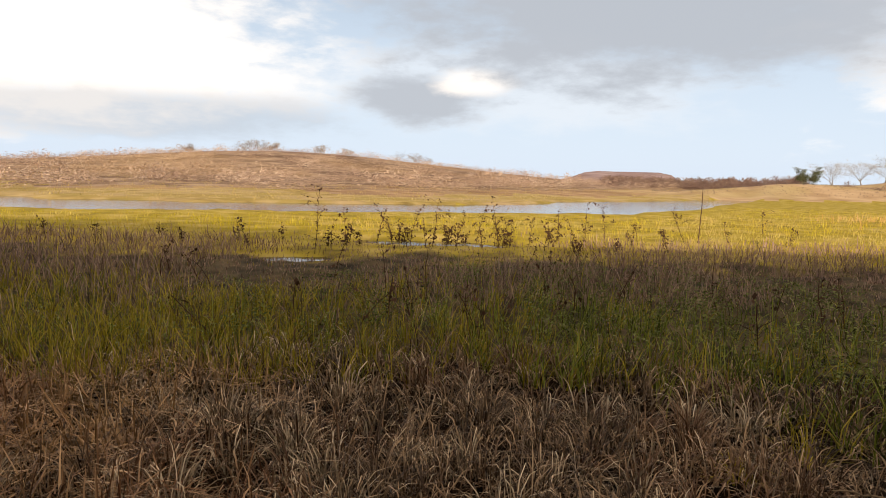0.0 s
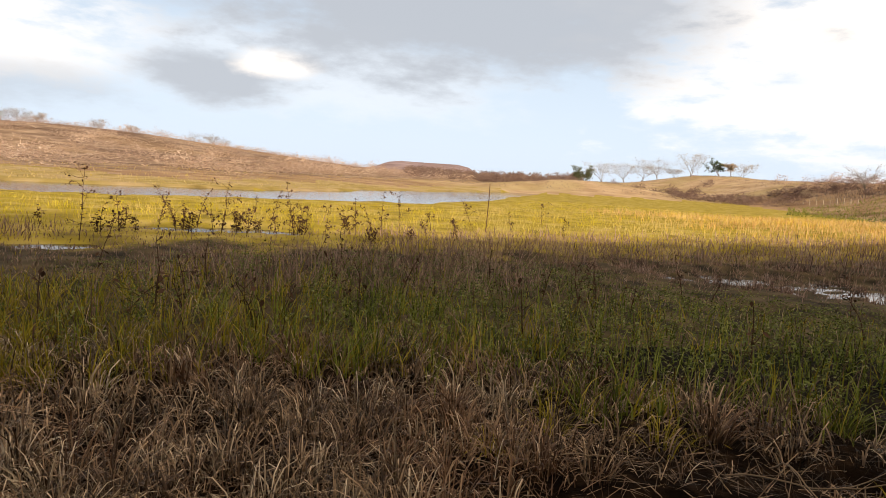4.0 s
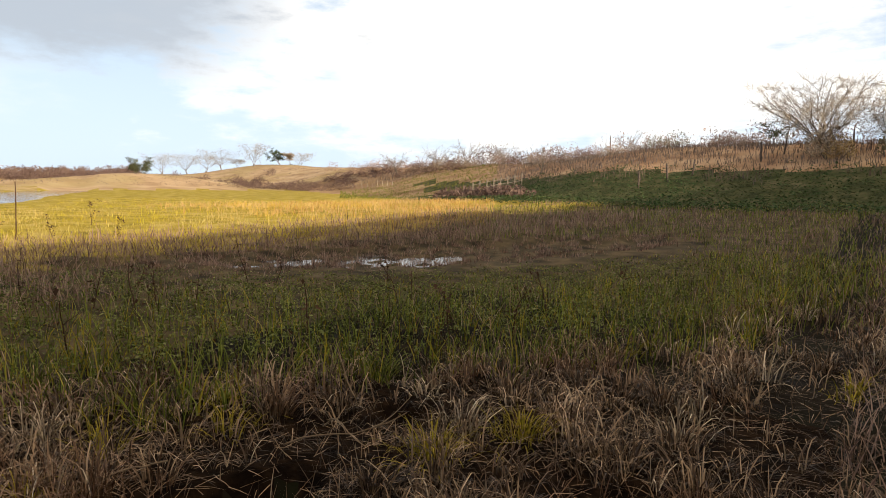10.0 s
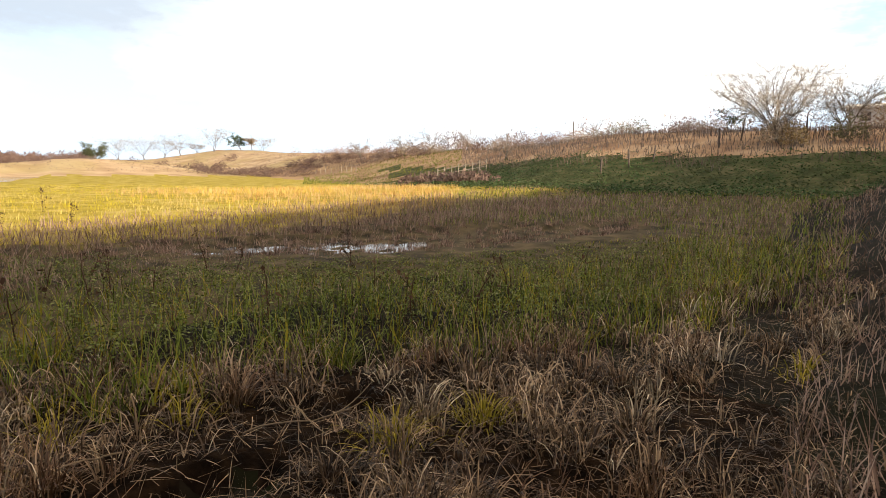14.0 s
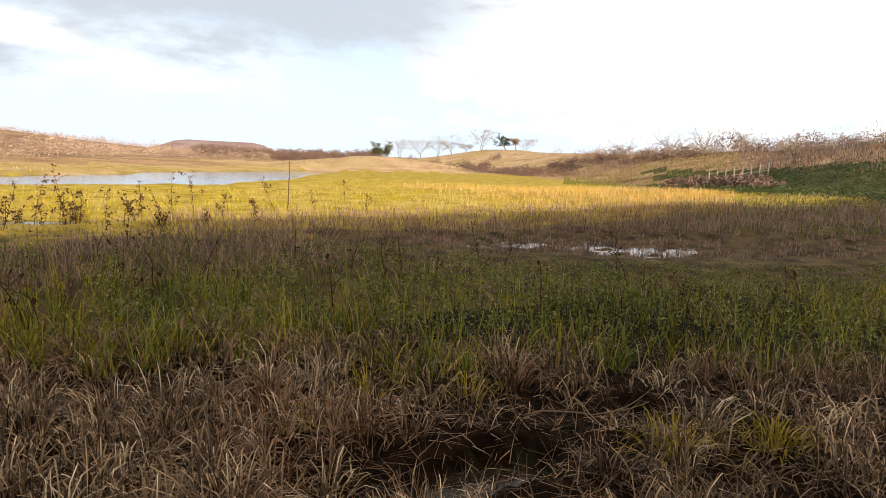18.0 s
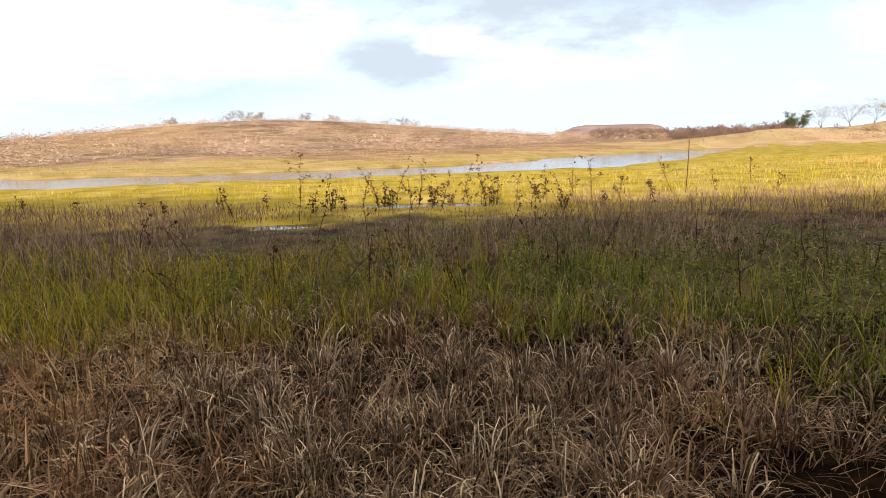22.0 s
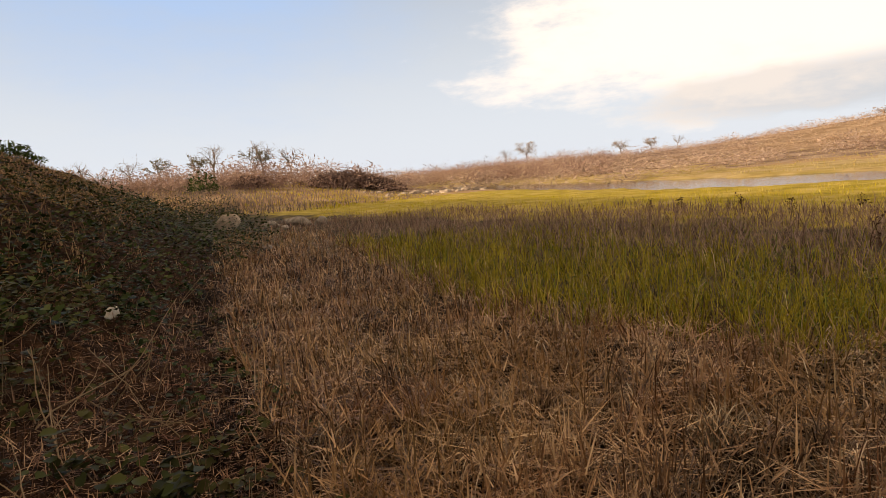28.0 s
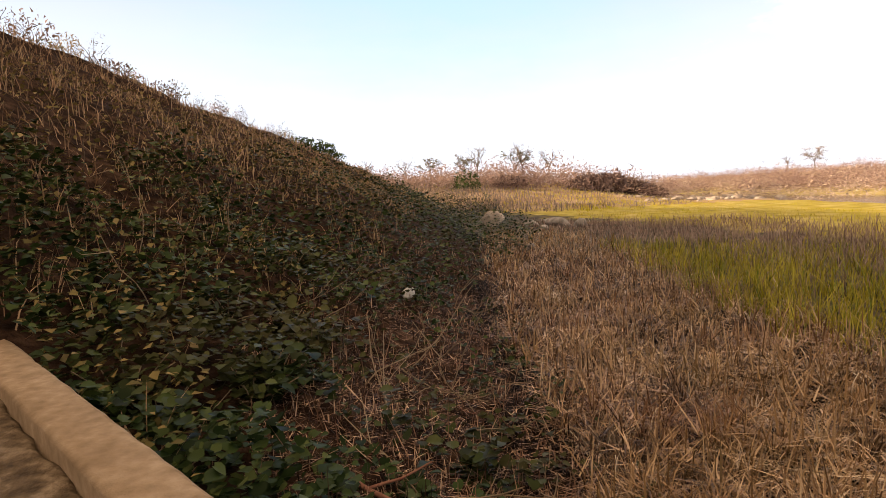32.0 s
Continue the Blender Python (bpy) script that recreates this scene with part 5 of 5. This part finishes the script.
concrete_wall()
r = np.random.RandomState(77)
for k in range(26):
    az, dist = r.uniform(-112, -78), r.uniform(3.6, 9)
    x, y = at(az, dist)
    if toe_gap(np.array(x), np.array(y)) < 0.1 or y < -0.6 * abs(x) * 0.5 - 1.5:
        continue
    stick("dead_stem", "bare pale dead stem standing among the vines", x, y, r.uniform(0.4, 1.1), r.uniform(0.003, 0.006), r.uniform(0, 360), 200 + k, 0.0, r.uniform(0.3, 2.2), "stem", 1, "stem", "dead stems on the slope")
for k, (x, y, L, t, rise) in enumerate([(-3.3, -0.35, 0.9, 30, 0.05), (-3.7, 0.05, 1.1, 175, 0.08), (-4.6, -0.1, 1.2, 150, 0.12), (-3.0, 0.1, 0.8, 205, 0.05), (-4.1, 0.45, 0.7, 120, 0.1), (-5.2, 0.2, 1.0, 20, 0.15), (-2.9, -0.2, 0.7, 95, 0.05), (-3.4, 0.4, 0.6, 60, 0.06)]):
    stick("fallen_branch" if k == 0 else "twig", "reddish fallen branch on the trodden path" if k == 0 else "dry twig lying on the trodden path", x, y, L, 0.016 if k == 0 else 0.006, t, 300 + k, 0.04, rise, "redwood" if k == 0 else "stem", 2, "branch" if k == 0 else "twig", "" if k == 0 else "twigs on the path")
rt = np.random.RandomState(57)
for k in range(30):
    az, dist = rt.uniform(-98, -68), rt.uniform(2.9, 8.5)
    x, y = at(az, dist)
    if not -0.3 < float(toe_gap(np.array(x), np.array(y))) < 0.9:
        continue
    stick("twig", "dry reddish twig lying on the trodden path", x, y, rt.uniform(0.3, 0.9), rt.uniform(0.003, 0.006), rt.uniform(0, 360), 1300 + k, 0.03, rt.uniform(0.0, 0.2), "redwood" if k % 3 else "stem", 2, "twig", "twigs on the path")
leafy_plant("leafy_plant", "broad-leaved dark green plant by the trodden path", -3.75, 0.42, 0.32, 0.30, 1, 90, 0.085)
leafy_plant("leafy_plant", "small green plant in the dry grass", -5.9, 1.45, 0.26, 0.12, 2, 40, 0.08)
leafy_plant("leafy_plant", "green seedling beside the branch", -3.2, 0.02, 0.18, 0.2, 3, 26, 0.08)
leafy_plant("leafy_plant", "broad-leaved vine clump below the wall", -3.9, -0.75, 0.5, 0.35, 4, 90, 0.10)
rr = np.random.RandomState(91)
for k in range(22):
    u = rr.uniform(0, 1)
    px, py = -2.9 - 5.5 * u ** 1.3, rr.uniform(-1.55, -0.35) - 0.12 * u
    if py < -0.3 + (px + 1.3) * 0.651 + 0.25:
        continue
    leafy_plant("broad_leaved_vine", "broad-leaved dark green vine clump on the slope", px, py, rr.uniform(0.25, 0.5), rr.uniform(0.2, 0.36), 1000 + k, 60, rr.uniform(0.05, 0.085))["group"] = "vine clumps on the slope"
for k in range(48):
    x = -9 - 36 * (k / 48) ** 1.3 + r.normal(0, 0.4)
    y = float(crest_y(np.array(x))) + r.uniform(-0.4, 0.6)
    shrub("crest_weed", "dull dry weed standing on the crest of the dam", x, y, r.uniform(0.4, 1.0), r.uniform(0.35, 0.95), ("brown", "purple", "bush")[k % 3], 400 + k, 130, "weed", "weeds on the crest")
x = -16.3
shrub("dry_bush", "straw-coloured dry bush on the crest of the dam", x, float(crest_y(np.array(x))) - 0.1, 0.7, 0.6, "straw", 431, 260, "bush")
for k, (x, s, h) in enumerate([(-34, 1.8, 0.6), (-37.5, 2.4, 0.8), (-41, 2.0, 0.6)]):
    shrub("evergreen_shrub", "dark green shrub on the crest of the dam", x, float(crest_y(np.array(x))) + 0.4, s, h, "tree", 440 + k, 320, "shrub", "shrubs on the crest")

# ---- stones ----
stone("boulder", "pale boulder at the foot of the dam", -24.6, 6.2, (1.15, 0.9, 0.85), 1, dz=0.28, mat="palerock")
stone("stone_slab", "flat pale stone slab by the edge of the vines", -26.2, 9.6, (1.4, 0.9, 0.5), 2)
stone("boulder", "rounded boulder leaning on the slab", -25.3, 10.2, (0.7, 0.6, 0.5), 3)
stone("small_stone", "small white stone on the trodden path", -7.7, 0.62, (0.2, 0.15, 0.15), 4, dz=0.05, mat="whitestone")
for k, (x, y, s) in enumerate([(-27.5, 8.8, 0.6), (-28.6, 9.9, 0.5), (-17.5, 5.4, 0.25), (-11.6, 3.1, 0.14), (-25.2, 8.6, 0.35)]):
    stone("stone", "weathered stone half hidden in the grass", x, y, (s * 1.3, s, s * 0.7), 20 + k, group="stones along the foot of the dam")
for k in range(110):
    u = r.uniform(0, 1)
    az, dist = -64 + 12 * u ** 0.9 + r.normal(0, 0.8), 66 + 5 * u + r.normal(0, 3.5)
    x, y = at(az, dist)
    s = 0.18 + 0.6 * r.uniform(0, 1) ** 2.5
    stone("shore_rock", "pale rock on the far shore below the thicket", x, y, (s * r.uniform(1.2, 2.2), s * 1.2, s * r.uniform(0.6, 1.0)), 60 + k, dz=-0.12 * s, group="rocks on the far shore", mat="palerock")

# ---- marsh plants and sticks ----
for k, (x, y, h) in enumerate([(-1.4, 17.4, 1.35), (-0.9, 17.2, 1.25), (-0.3, 16.9, 1.5), (0.3, 17.0, 1.1), (0.9, 17.4, 1.3), (1.4, 17.3, 1.55), (1.7, 17.0, 0.9), (-1.9, 17.6, 1.0), (-2.9, 14.2, 1.5), (-2.4, 15.5, 0.9), (2.4, 17.6, 0.8), (3.3, 18.0, 1.0), (4.1, 18.2, 1.2), (4.6, 18.0, 1.15), (3.7, 17.8, 0.8), (7.25, 18.9, 1.2), (11.6, 23, 0.9), (-4.2, 16.5, 0.8), (-5.5, 17.0, 0.9), (-7.2, 16.2, 0.85), (-8.5, 15.6, 0.7), (-10.0, 15.8, 0.8), (-12, 16, 0.7), (5.6, 18.2, 0.7), (8.8, 19.5, 0.7), (9.9, 18.0, 0.6), (-6.3, 15.2, 0.7), (-13.5, 16.4, 0.6)]):
    dock_weed(x, y, h if x > -4 else h * 0.6, 500 + k, 4 if h > 1 else 2)
rr = np.random.RandomState(19)
for k in range(34):
    x = rr.normal(0.9, 2.8)
    dock_weed(x, 15.6 + 0.06 * abs(x) + rr.normal(0.6, 0.8), rr.uniform(0.35, 0.8), 540 + k, rr.randint(2, 5))
for k in range(46):
    az, dist = rr.uniform(-25, 75), rr.uniform(6.0, 11.5)
    x, y = at(az, dist)
    if float(dry_edge(x)) + 0.8 < y < 11 and float(mudflat(x, y)) > 1.2:
        dock_weed(x, y, rr.uniform(0.45, 0.8), 1600 + k, 1, "thin dark dead weed standing in the green grass", "thin weeds in the green belt")
post("thin_stake", "thin bare stake standing in the marsh", 7.65, 19.0, 1.55, 0.014, 1, "darkstem", category="stake")
for k, (x, y, h, m) in enumerate([(3.35, 2.05, 0.5, "olive"), (3.95, 1.75, 0.5, "olive"), (2.75, 2.0, 0.42, "dry"), (3.2, 3.3, 0.6, "dry"), (4.6, 2.2, 0.6, "dry"), (5.2, 1.2, 0.6, "dry"), (-0.85, 3.5, 0.5, "grey"), (-0.6, 3.2, 0.55, "grey"), (-1.35, 3.9, 0.6, "grey"), (0.3, 4.1, 0.55, "dry"), (0.9, 3.6, 0.5, "dry"), (-2.3, 3.0, 0.5, "grey"), (-3.3, 2.6, 0.45, "dry"), (-4.3, 2.2, 0.42, "dry"), (-5.4, 2.6, 0.45, "dry"), (6.2, 2.0, 0.55, "dry"), (1.6, 3.9, 0.55, "dry"), (4.4, 3.4, 0.55, "green"), (-2.8, 1.6, 0.4, "dry"), (-3.6, 1.3, 0.4, "dry")]):
    tussock(x, y, h * 0.68, 120, 600 + k, m, {"olive": "yellow-green sedge tuft beside the dark pool", "dry": "straw-brown sedge tussock beside the dark mud", "grey": "bleached grey sedge tussock among brown blades", "green": "green sedge tuft at the edge of the grass"}[m])
for k, (x, y, kind_of) in enumerate(NEAR_TUSSOCKS):
    mat, label = (("dry", "straw-brown drooping sedge tussock"), ("grey", "bleached drooping sedge tussock among brown blades"), ("matted", "reddish straw tussock in the matted grass"), ("olive", "yellow-green sedge tussock beside the mud"))[kind_of]
    tussock(x, y, float(R.uniform(0.22, 0.48)) * (0.72 if x < -2 else 1.0), 44, 2000 + k, mat, label, 0.55, 0.85)
for k, (x, y, L, t, rise) in enumerate([(2.75, 2.65, 0.75, -60, 0.4), (3.1, 2.7, 0.8, -120, 0.5), (2.2, 2.95, 0.5, 200, 0.3), (3.6, 2.9, 0.6, 60, 0.3)]):
    stick("reed_stalk", "pale reed stalk fallen across the pool", x, y, L, 0.006, t, 700 + k, 0.12, rise, "stem", 1, "stalk", "stalks over the pool")

# ---- right bank ----
tree("bare_tree", "wide leafless pale tree on top of the bank", *at(86.0, 58), 5.9, 12.0, 5, "haze_leaf", 0.6, 6, 30, 3800, "palebranch", leaf_n=2600, leaf_size=0.07, limb=0.55)
tree("bare_tree", "small leafless tree beside the larger one", *at(90.2, 60), 5.0, 6.5, 6, None, 0.5, 3, 16, 2200, "palebranch", limb=0.6)
tree("bare_tree", "leafless flat-topped tree above the bank", *at(63.9, 72), 3.6, 5.5, 7, None, 0.7, 2, 9, 420, "twig")
shrub("dry_bush", "straw-yellow bush under the bare tree", *at(86.9, 56.5), 2.2, 2.2, "straw", 10, 500, "bush")
shrub("bush", "dull brown bush round the foot of the bare tree", *at(86.0, 57.5), 3.2, 2.9, "olivebush", 11, 600, "bush")
shrub("bush", "dark bush by the white house", *at(90.5, 57), 2.8, 2.4, "bush", 12, 420, "bush")


tree("green_tree", "small dark green tree on the skyline of the bank", *at(82.4, 68), 2.5, 3.0, 1, "tree", 0.8, 2, 7, 0, leaf_n=500, leaf_size=0.22)
for k, (x, y, h) in enumerate([(60.0, 7.2, 1.9), (57.3, 8.5, 1.6), (52.5, 12.6, 1.3), (50.5, 13.9, 1.4), (62.5, 2.5, 1.5), (48.5, 15.5, 1.2)]):
    post("fence_post", "dark weathered wooden fence post on the bank", x, y, h, 0.07, 800 + k, "post", "fence posts on the bank")


def rail_fence(points, group):
    """A short run of pale posts with two rails."""
    root = new("pale_fence")
    for k, (x, y) in enumerate(points):
        z = float(land_z(np.array([x]), np.array([y]))[0])
        v, q = tube([(x, y, z - 0.3), (x, y, z + 0.6), (x, y, z + 1.25)], [0.08, 0.075, 0.07], 6)
        mesh_ob("post", v, q, "palepost", root)
    for lift in (0.5, 1.0):
        pts = [(x, y, float(land_z(np.array([x]), np.array([y]))[0]) + lift) for x, y in points]
        v, q = tube(pts, [0.045] * len(pts), 5)
        mesh_ob("rail", v, q, "palepost", root)
    tagged(root, "pale wooden rail fence on the slope", "fence", group)


rail_fence([at(57.9 + 0.62 * k, 70 - 0.4 * k) for k in range(8)], "")
for k in range(9):
    post("field_post", "short pale post at the edge of the green field", *at(47.0 + 0.45 * k, 118 - 1.5 * k), 0.7 + 0.1 * (k * 7 % 4), 0.05, 830 + k, "palepost", "posts of the green field")
post("utility_pole", "thin dark utility pole beyond the bank", *at(69.8, 84), 2.6, 0.07, 850, "post", category="pole")


def house(name, label, x, y, turn, w, d, h, roof_h, wall, roof):
    root = new(name)
    bm = bmesh.new()
    bmesh.ops.create_cube(bm, size=1)
    bmesh.ops.transform(bm, verts=bm.verts, matrix=pose(0, 0, h / 2 - 0.3) @ Matrix.Diagonal((w, d, h + 0.6, 1)))
    part("outer_wall", bm, wall, root)
    for side in (-1, 1):
        bm = bmesh.new()
        e = 0.35
        lo, hi = h - 0.12, h + roof_h
        ring = [(-w / 2 - e, side * (d / 2 + e), lo), (w / 2 + e, side * (d / 2 + e), lo), (w / 2 + e, 0, hi), (-w / 2 - e, 0, hi)]
        vs = [bm.verts.new(p) for p in ring] + [bm.verts.new((p[0], p[1], p[2] - 0.12)) for p in ring]
        for f in ((0, 1, 2, 3), (7, 6, 5, 4), (0, 4, 5, 1), (1, 5, 6, 2), (2, 6, 7, 3), (3, 7, 4, 0)):
            bm.faces.new([vs[i] for i in f])
        bmesh.ops.recalc_face_normals(bm, faces=bm.faces)
        part("roof_slope", bm, roof, root)
    for side in (-1, 1):
        bm = bmesh.new()
        vs = [bm.verts.new(p) for p in ((side * w / 2, -d / 2, h - 0.02), (side * w / 2, d / 2, h - 0.02), (side * w / 2, 0, h + roof_h - 0.1))]
        bm.faces.new(vs)
        part("gable", bm, wall, root)
    for px, name2, ww, hh, zz in ((-w * 0.28, "window", 0.9, 0.9, 1.1), (w * 0.05, "door", 0.9, 2.05, 0.0), (w * 0.32, "window", 0.9, 0.9, 1.1)):
        bm = bmesh.new()
        bmesh.ops.create_cube(bm, size=1)
        bmesh.ops.transform(bm, verts=bm.verts, matrix=pose(px, -d / 2 - 0.01, zz + hh / 2) @ Matrix.Diagonal((ww, 0.08, hh, 1)))
        part(name2, bm, "post", root)
    place(root, x, y, 0, turn)
    tagged(root, label, "house")


house("farmhouse", "small farmhouse with a clay roof on the mound", *at(39.6, 252), -40, 8, 5, 2.2, 1.0, "plaster", "rooftile")
house("white_house", "white-walled house behind the bare tree", *at(92.8, 82), -92, 7, 6, 2.6, 0.5, "plaster", "plaster")

# trees of the mound
tree("green_tree", "round dark green tree on the dry mound", *at(29.7, 185), 5.6, 6.5, 20, "dustygreen", 0.3, 2, 9, 0, leaf_n=2600, leaf_size=0.42)
for k, (az, dist, h, sp) in enumerate([(31.3, 215, 7.5, 13), (33.2, 225, 8.0, 16), (34.6, 225, 7.0, 13), (35.9, 225, 8.2, 15), (38.5, 215, 9.0, 14), (37.2, 232, 4.0, 8), (42.4, 220, 6.0, 13)]):
    tree("acacia", "pale flat-topped leafless tree on the mound", *at(az, dist), h * 0.8, sp * 1.15, 30 + k, "haze_leaf", 0.9, 2, 10, 420, "palebranch", limb=0.6, group="flat-topped trees on the mound", leaf_n=650, leaf_size=0.34, crown_low=0.5)
tree("green_tree", "tall green tree near the farmhouse", *at(40.7, 215), 5.6, 5.2, 41, "tree", 0.3, 2, 8, 0, leaf_n=1100, leaf_size=0.5)
tree("green_tree", "low olive-green tree near the farmhouse", *at(41.6, 212), 4.2, 5.5, 42, "olivebush", 0.5, 1, 7, 0, leaf_n=800, leaf_size=0.45)
# bushes on the skyline of the right bank
rb = np.random.RandomState(33)
for k in range(44):
    az = 47.5 + 34.0 * (k + rb.uniform(-0.4, 0.4)) / 44
    dist = np.interp(az, (47, 56, 66, 82), (132, 108, 90, 74)) + rb.uniform(-5, 8)
    size = rb.uniform(2.2, 5.0) * (1.0 if az < 64 else 0.75)
    kind_of = rb.choice(["scrub", "olivebush", "purple", "purple", "bush"])
    shrub("bank_bush", {"scrub": "leafless pinkish bush", "olivebush": "dull olive-brown bush", "purple": "dark purplish leafless bush", "bush": "dull green bush"}[kind_of] + " on the skyline of the bank", *at(az, dist), size, size * rb.uniform(0.45, 0.8), kind_of, 900 + k, 700, "bush", "bushes on the skyline", fine=0.6)
shrub("bush", "tall brown bush beyond the white house", *at(93.5, 70), 4.0, 4.0, "olivebush", 915, 1500, "bush", fine=0.7)
for k, (az, dist, h, sp) in enumerate([(51.0, 124, 4.6, 7), (54.8, 112, 4.4, 7), (57.0, 108, 4.8, 8), (60.5, 98, 3.8, 6), (71.5, 86, 3.2, 4.5)]):
    tree("bare_tree", "leafless flat-topped tree among the bushes of the bank", *at(az, dist), h, sp, 90 + k, None, 0.8, 2, 10, 700, "twig", group="bare trees on the bank", limb=0.8)
for k, (az, dist) in enumerate([(56.5, 55), (58.2, 56), (59.8, 54), (61.5, 52)]):
    shrub("dark_shrub", "dark purplish shrub at the foot of the bank", *at(az, dist), 4.0, 1.3, "purple", 930 + k, 420, "shrub", "dark shrubs below the bank")
# trees on the scrub hill and the left bank
for k, (az, dist, h, sp) in enumerate([(-17.2, 232, 4.2, 9), (-16.2, 232, 4.4, 10), (-15.2, 230, 3.8, 8), (-11.0, 236, 3.4, 9), (-4.2, 240, 4.6, 4), (-2.7, 240, 4.0, 9), (-1.7, 240, 4.8, 4), (-22.0, 225, 3.2, 7), (-8.6, 238, 3.2, 7)]):
    tree("ridge_tree", "small flat-topped tree on the scrub hill", *at(az, dist), h, sp, 50 + k, "olivebush" if sp > 4 else None, 0.9, 2, 8, 160, "twig", group="trees on the hill", leaf_n=420, leaf_size=0.4, sink=0.5)
for k, (az, dist, h, sp) in enumerate([(-49.1, 150, 5.2, 7), (-41.0, 190, 5.0, 6), (-38.6, 200, 4.6, 6), (-36.4, 200, 4.2, 6), (-51.0, 150, 4.2, 4)]):
    tree("shore_tree", "flat-topped green tree above the thicket", *at(az, dist), h, sp, 60 + k, "olivebush" if k < 3 else None, 0.8, 1, 8, 160, "twig", group="trees above the thicket", leaf_n=420, leaf_size=0.38)
for k, (az, dist, h) in enumerate([(-70.0, 84, 5.0), (-72.5, 82, 5.6), (-73.4, 82, 5.2), (-76.5, 80, 5.0), (-78, 84, 4.4), (-80.5, 84, 4.0), (-83, 86, 4.2), (-86, 88, 4.2)]):
    tree("thicket_tree", "thin tree standing out of the pink thicket", *at(az, dist), h, 3.0, 70 + k, "bush" if k in (2, 4, 5) else None, 0.3, 1, 6, 160, "twig", group="trees in the thicket", leaf_n=300, leaf_size=0.3)
shrub("evergreen_shrub", "green bush at the edge of the thicket", *at(-77.5, 66), 3.2, 2.4, "tree", 950, 420, "shrub")
for k, (az, dist, sz, h) in enumerate([(-66.5, 70, 4.0, 2.0), (-65.3, 69, 4.5, 2.3), (-64.1, 70, 4.2, 2.0), (-63.0, 71, 4.0, 1.7), (-62.0, 72, 3.6, 1.4), (-73.5, 70, 3.0, 1.7)]):
    shrub("dark_shrub", "dark purplish leafless shrub at the foot of the thicket", *at(az, dist), sz * 1.3, h * 0.85, "purple", 960 + k, 900, "shrub", "dark shrubs below the thicket")
x, y = scatter(4000, 118, 300, 14, 50, 79, 0.6)
az, dist = np.degrees(np.arctan2(x, y)), np.hypot(x, y)
lee = (az > 37) & (az < 47.5) & (dist > 118) & (dist < 150) & (waves(x, y, 14, 82) > -0.3)
ridge = (az < 29.5) & (dist > 165) & (dist < 275) & (waves(x, y, 24, 80) > -0.3)
spots = (az > 32) & (az < 40) & (dist > 150) & (dist < 190) & (waves(x, y, 10, 81) > 0.35)
x, y = keep(lee | ridge | spots, x, y)
foot = np.interp(np.degrees(np.arctan2(x, y)), (14, 32, 33), (2.0, 2.0, 1.0))
n = len(x)
scrub("mound_brush", x, y, R.uniform(1.6, 4.0, n), R.uniform(0.7, 1.7, n) * foot, "purple", "dark brown brush round the dry mound", 4, coarse=2.0)
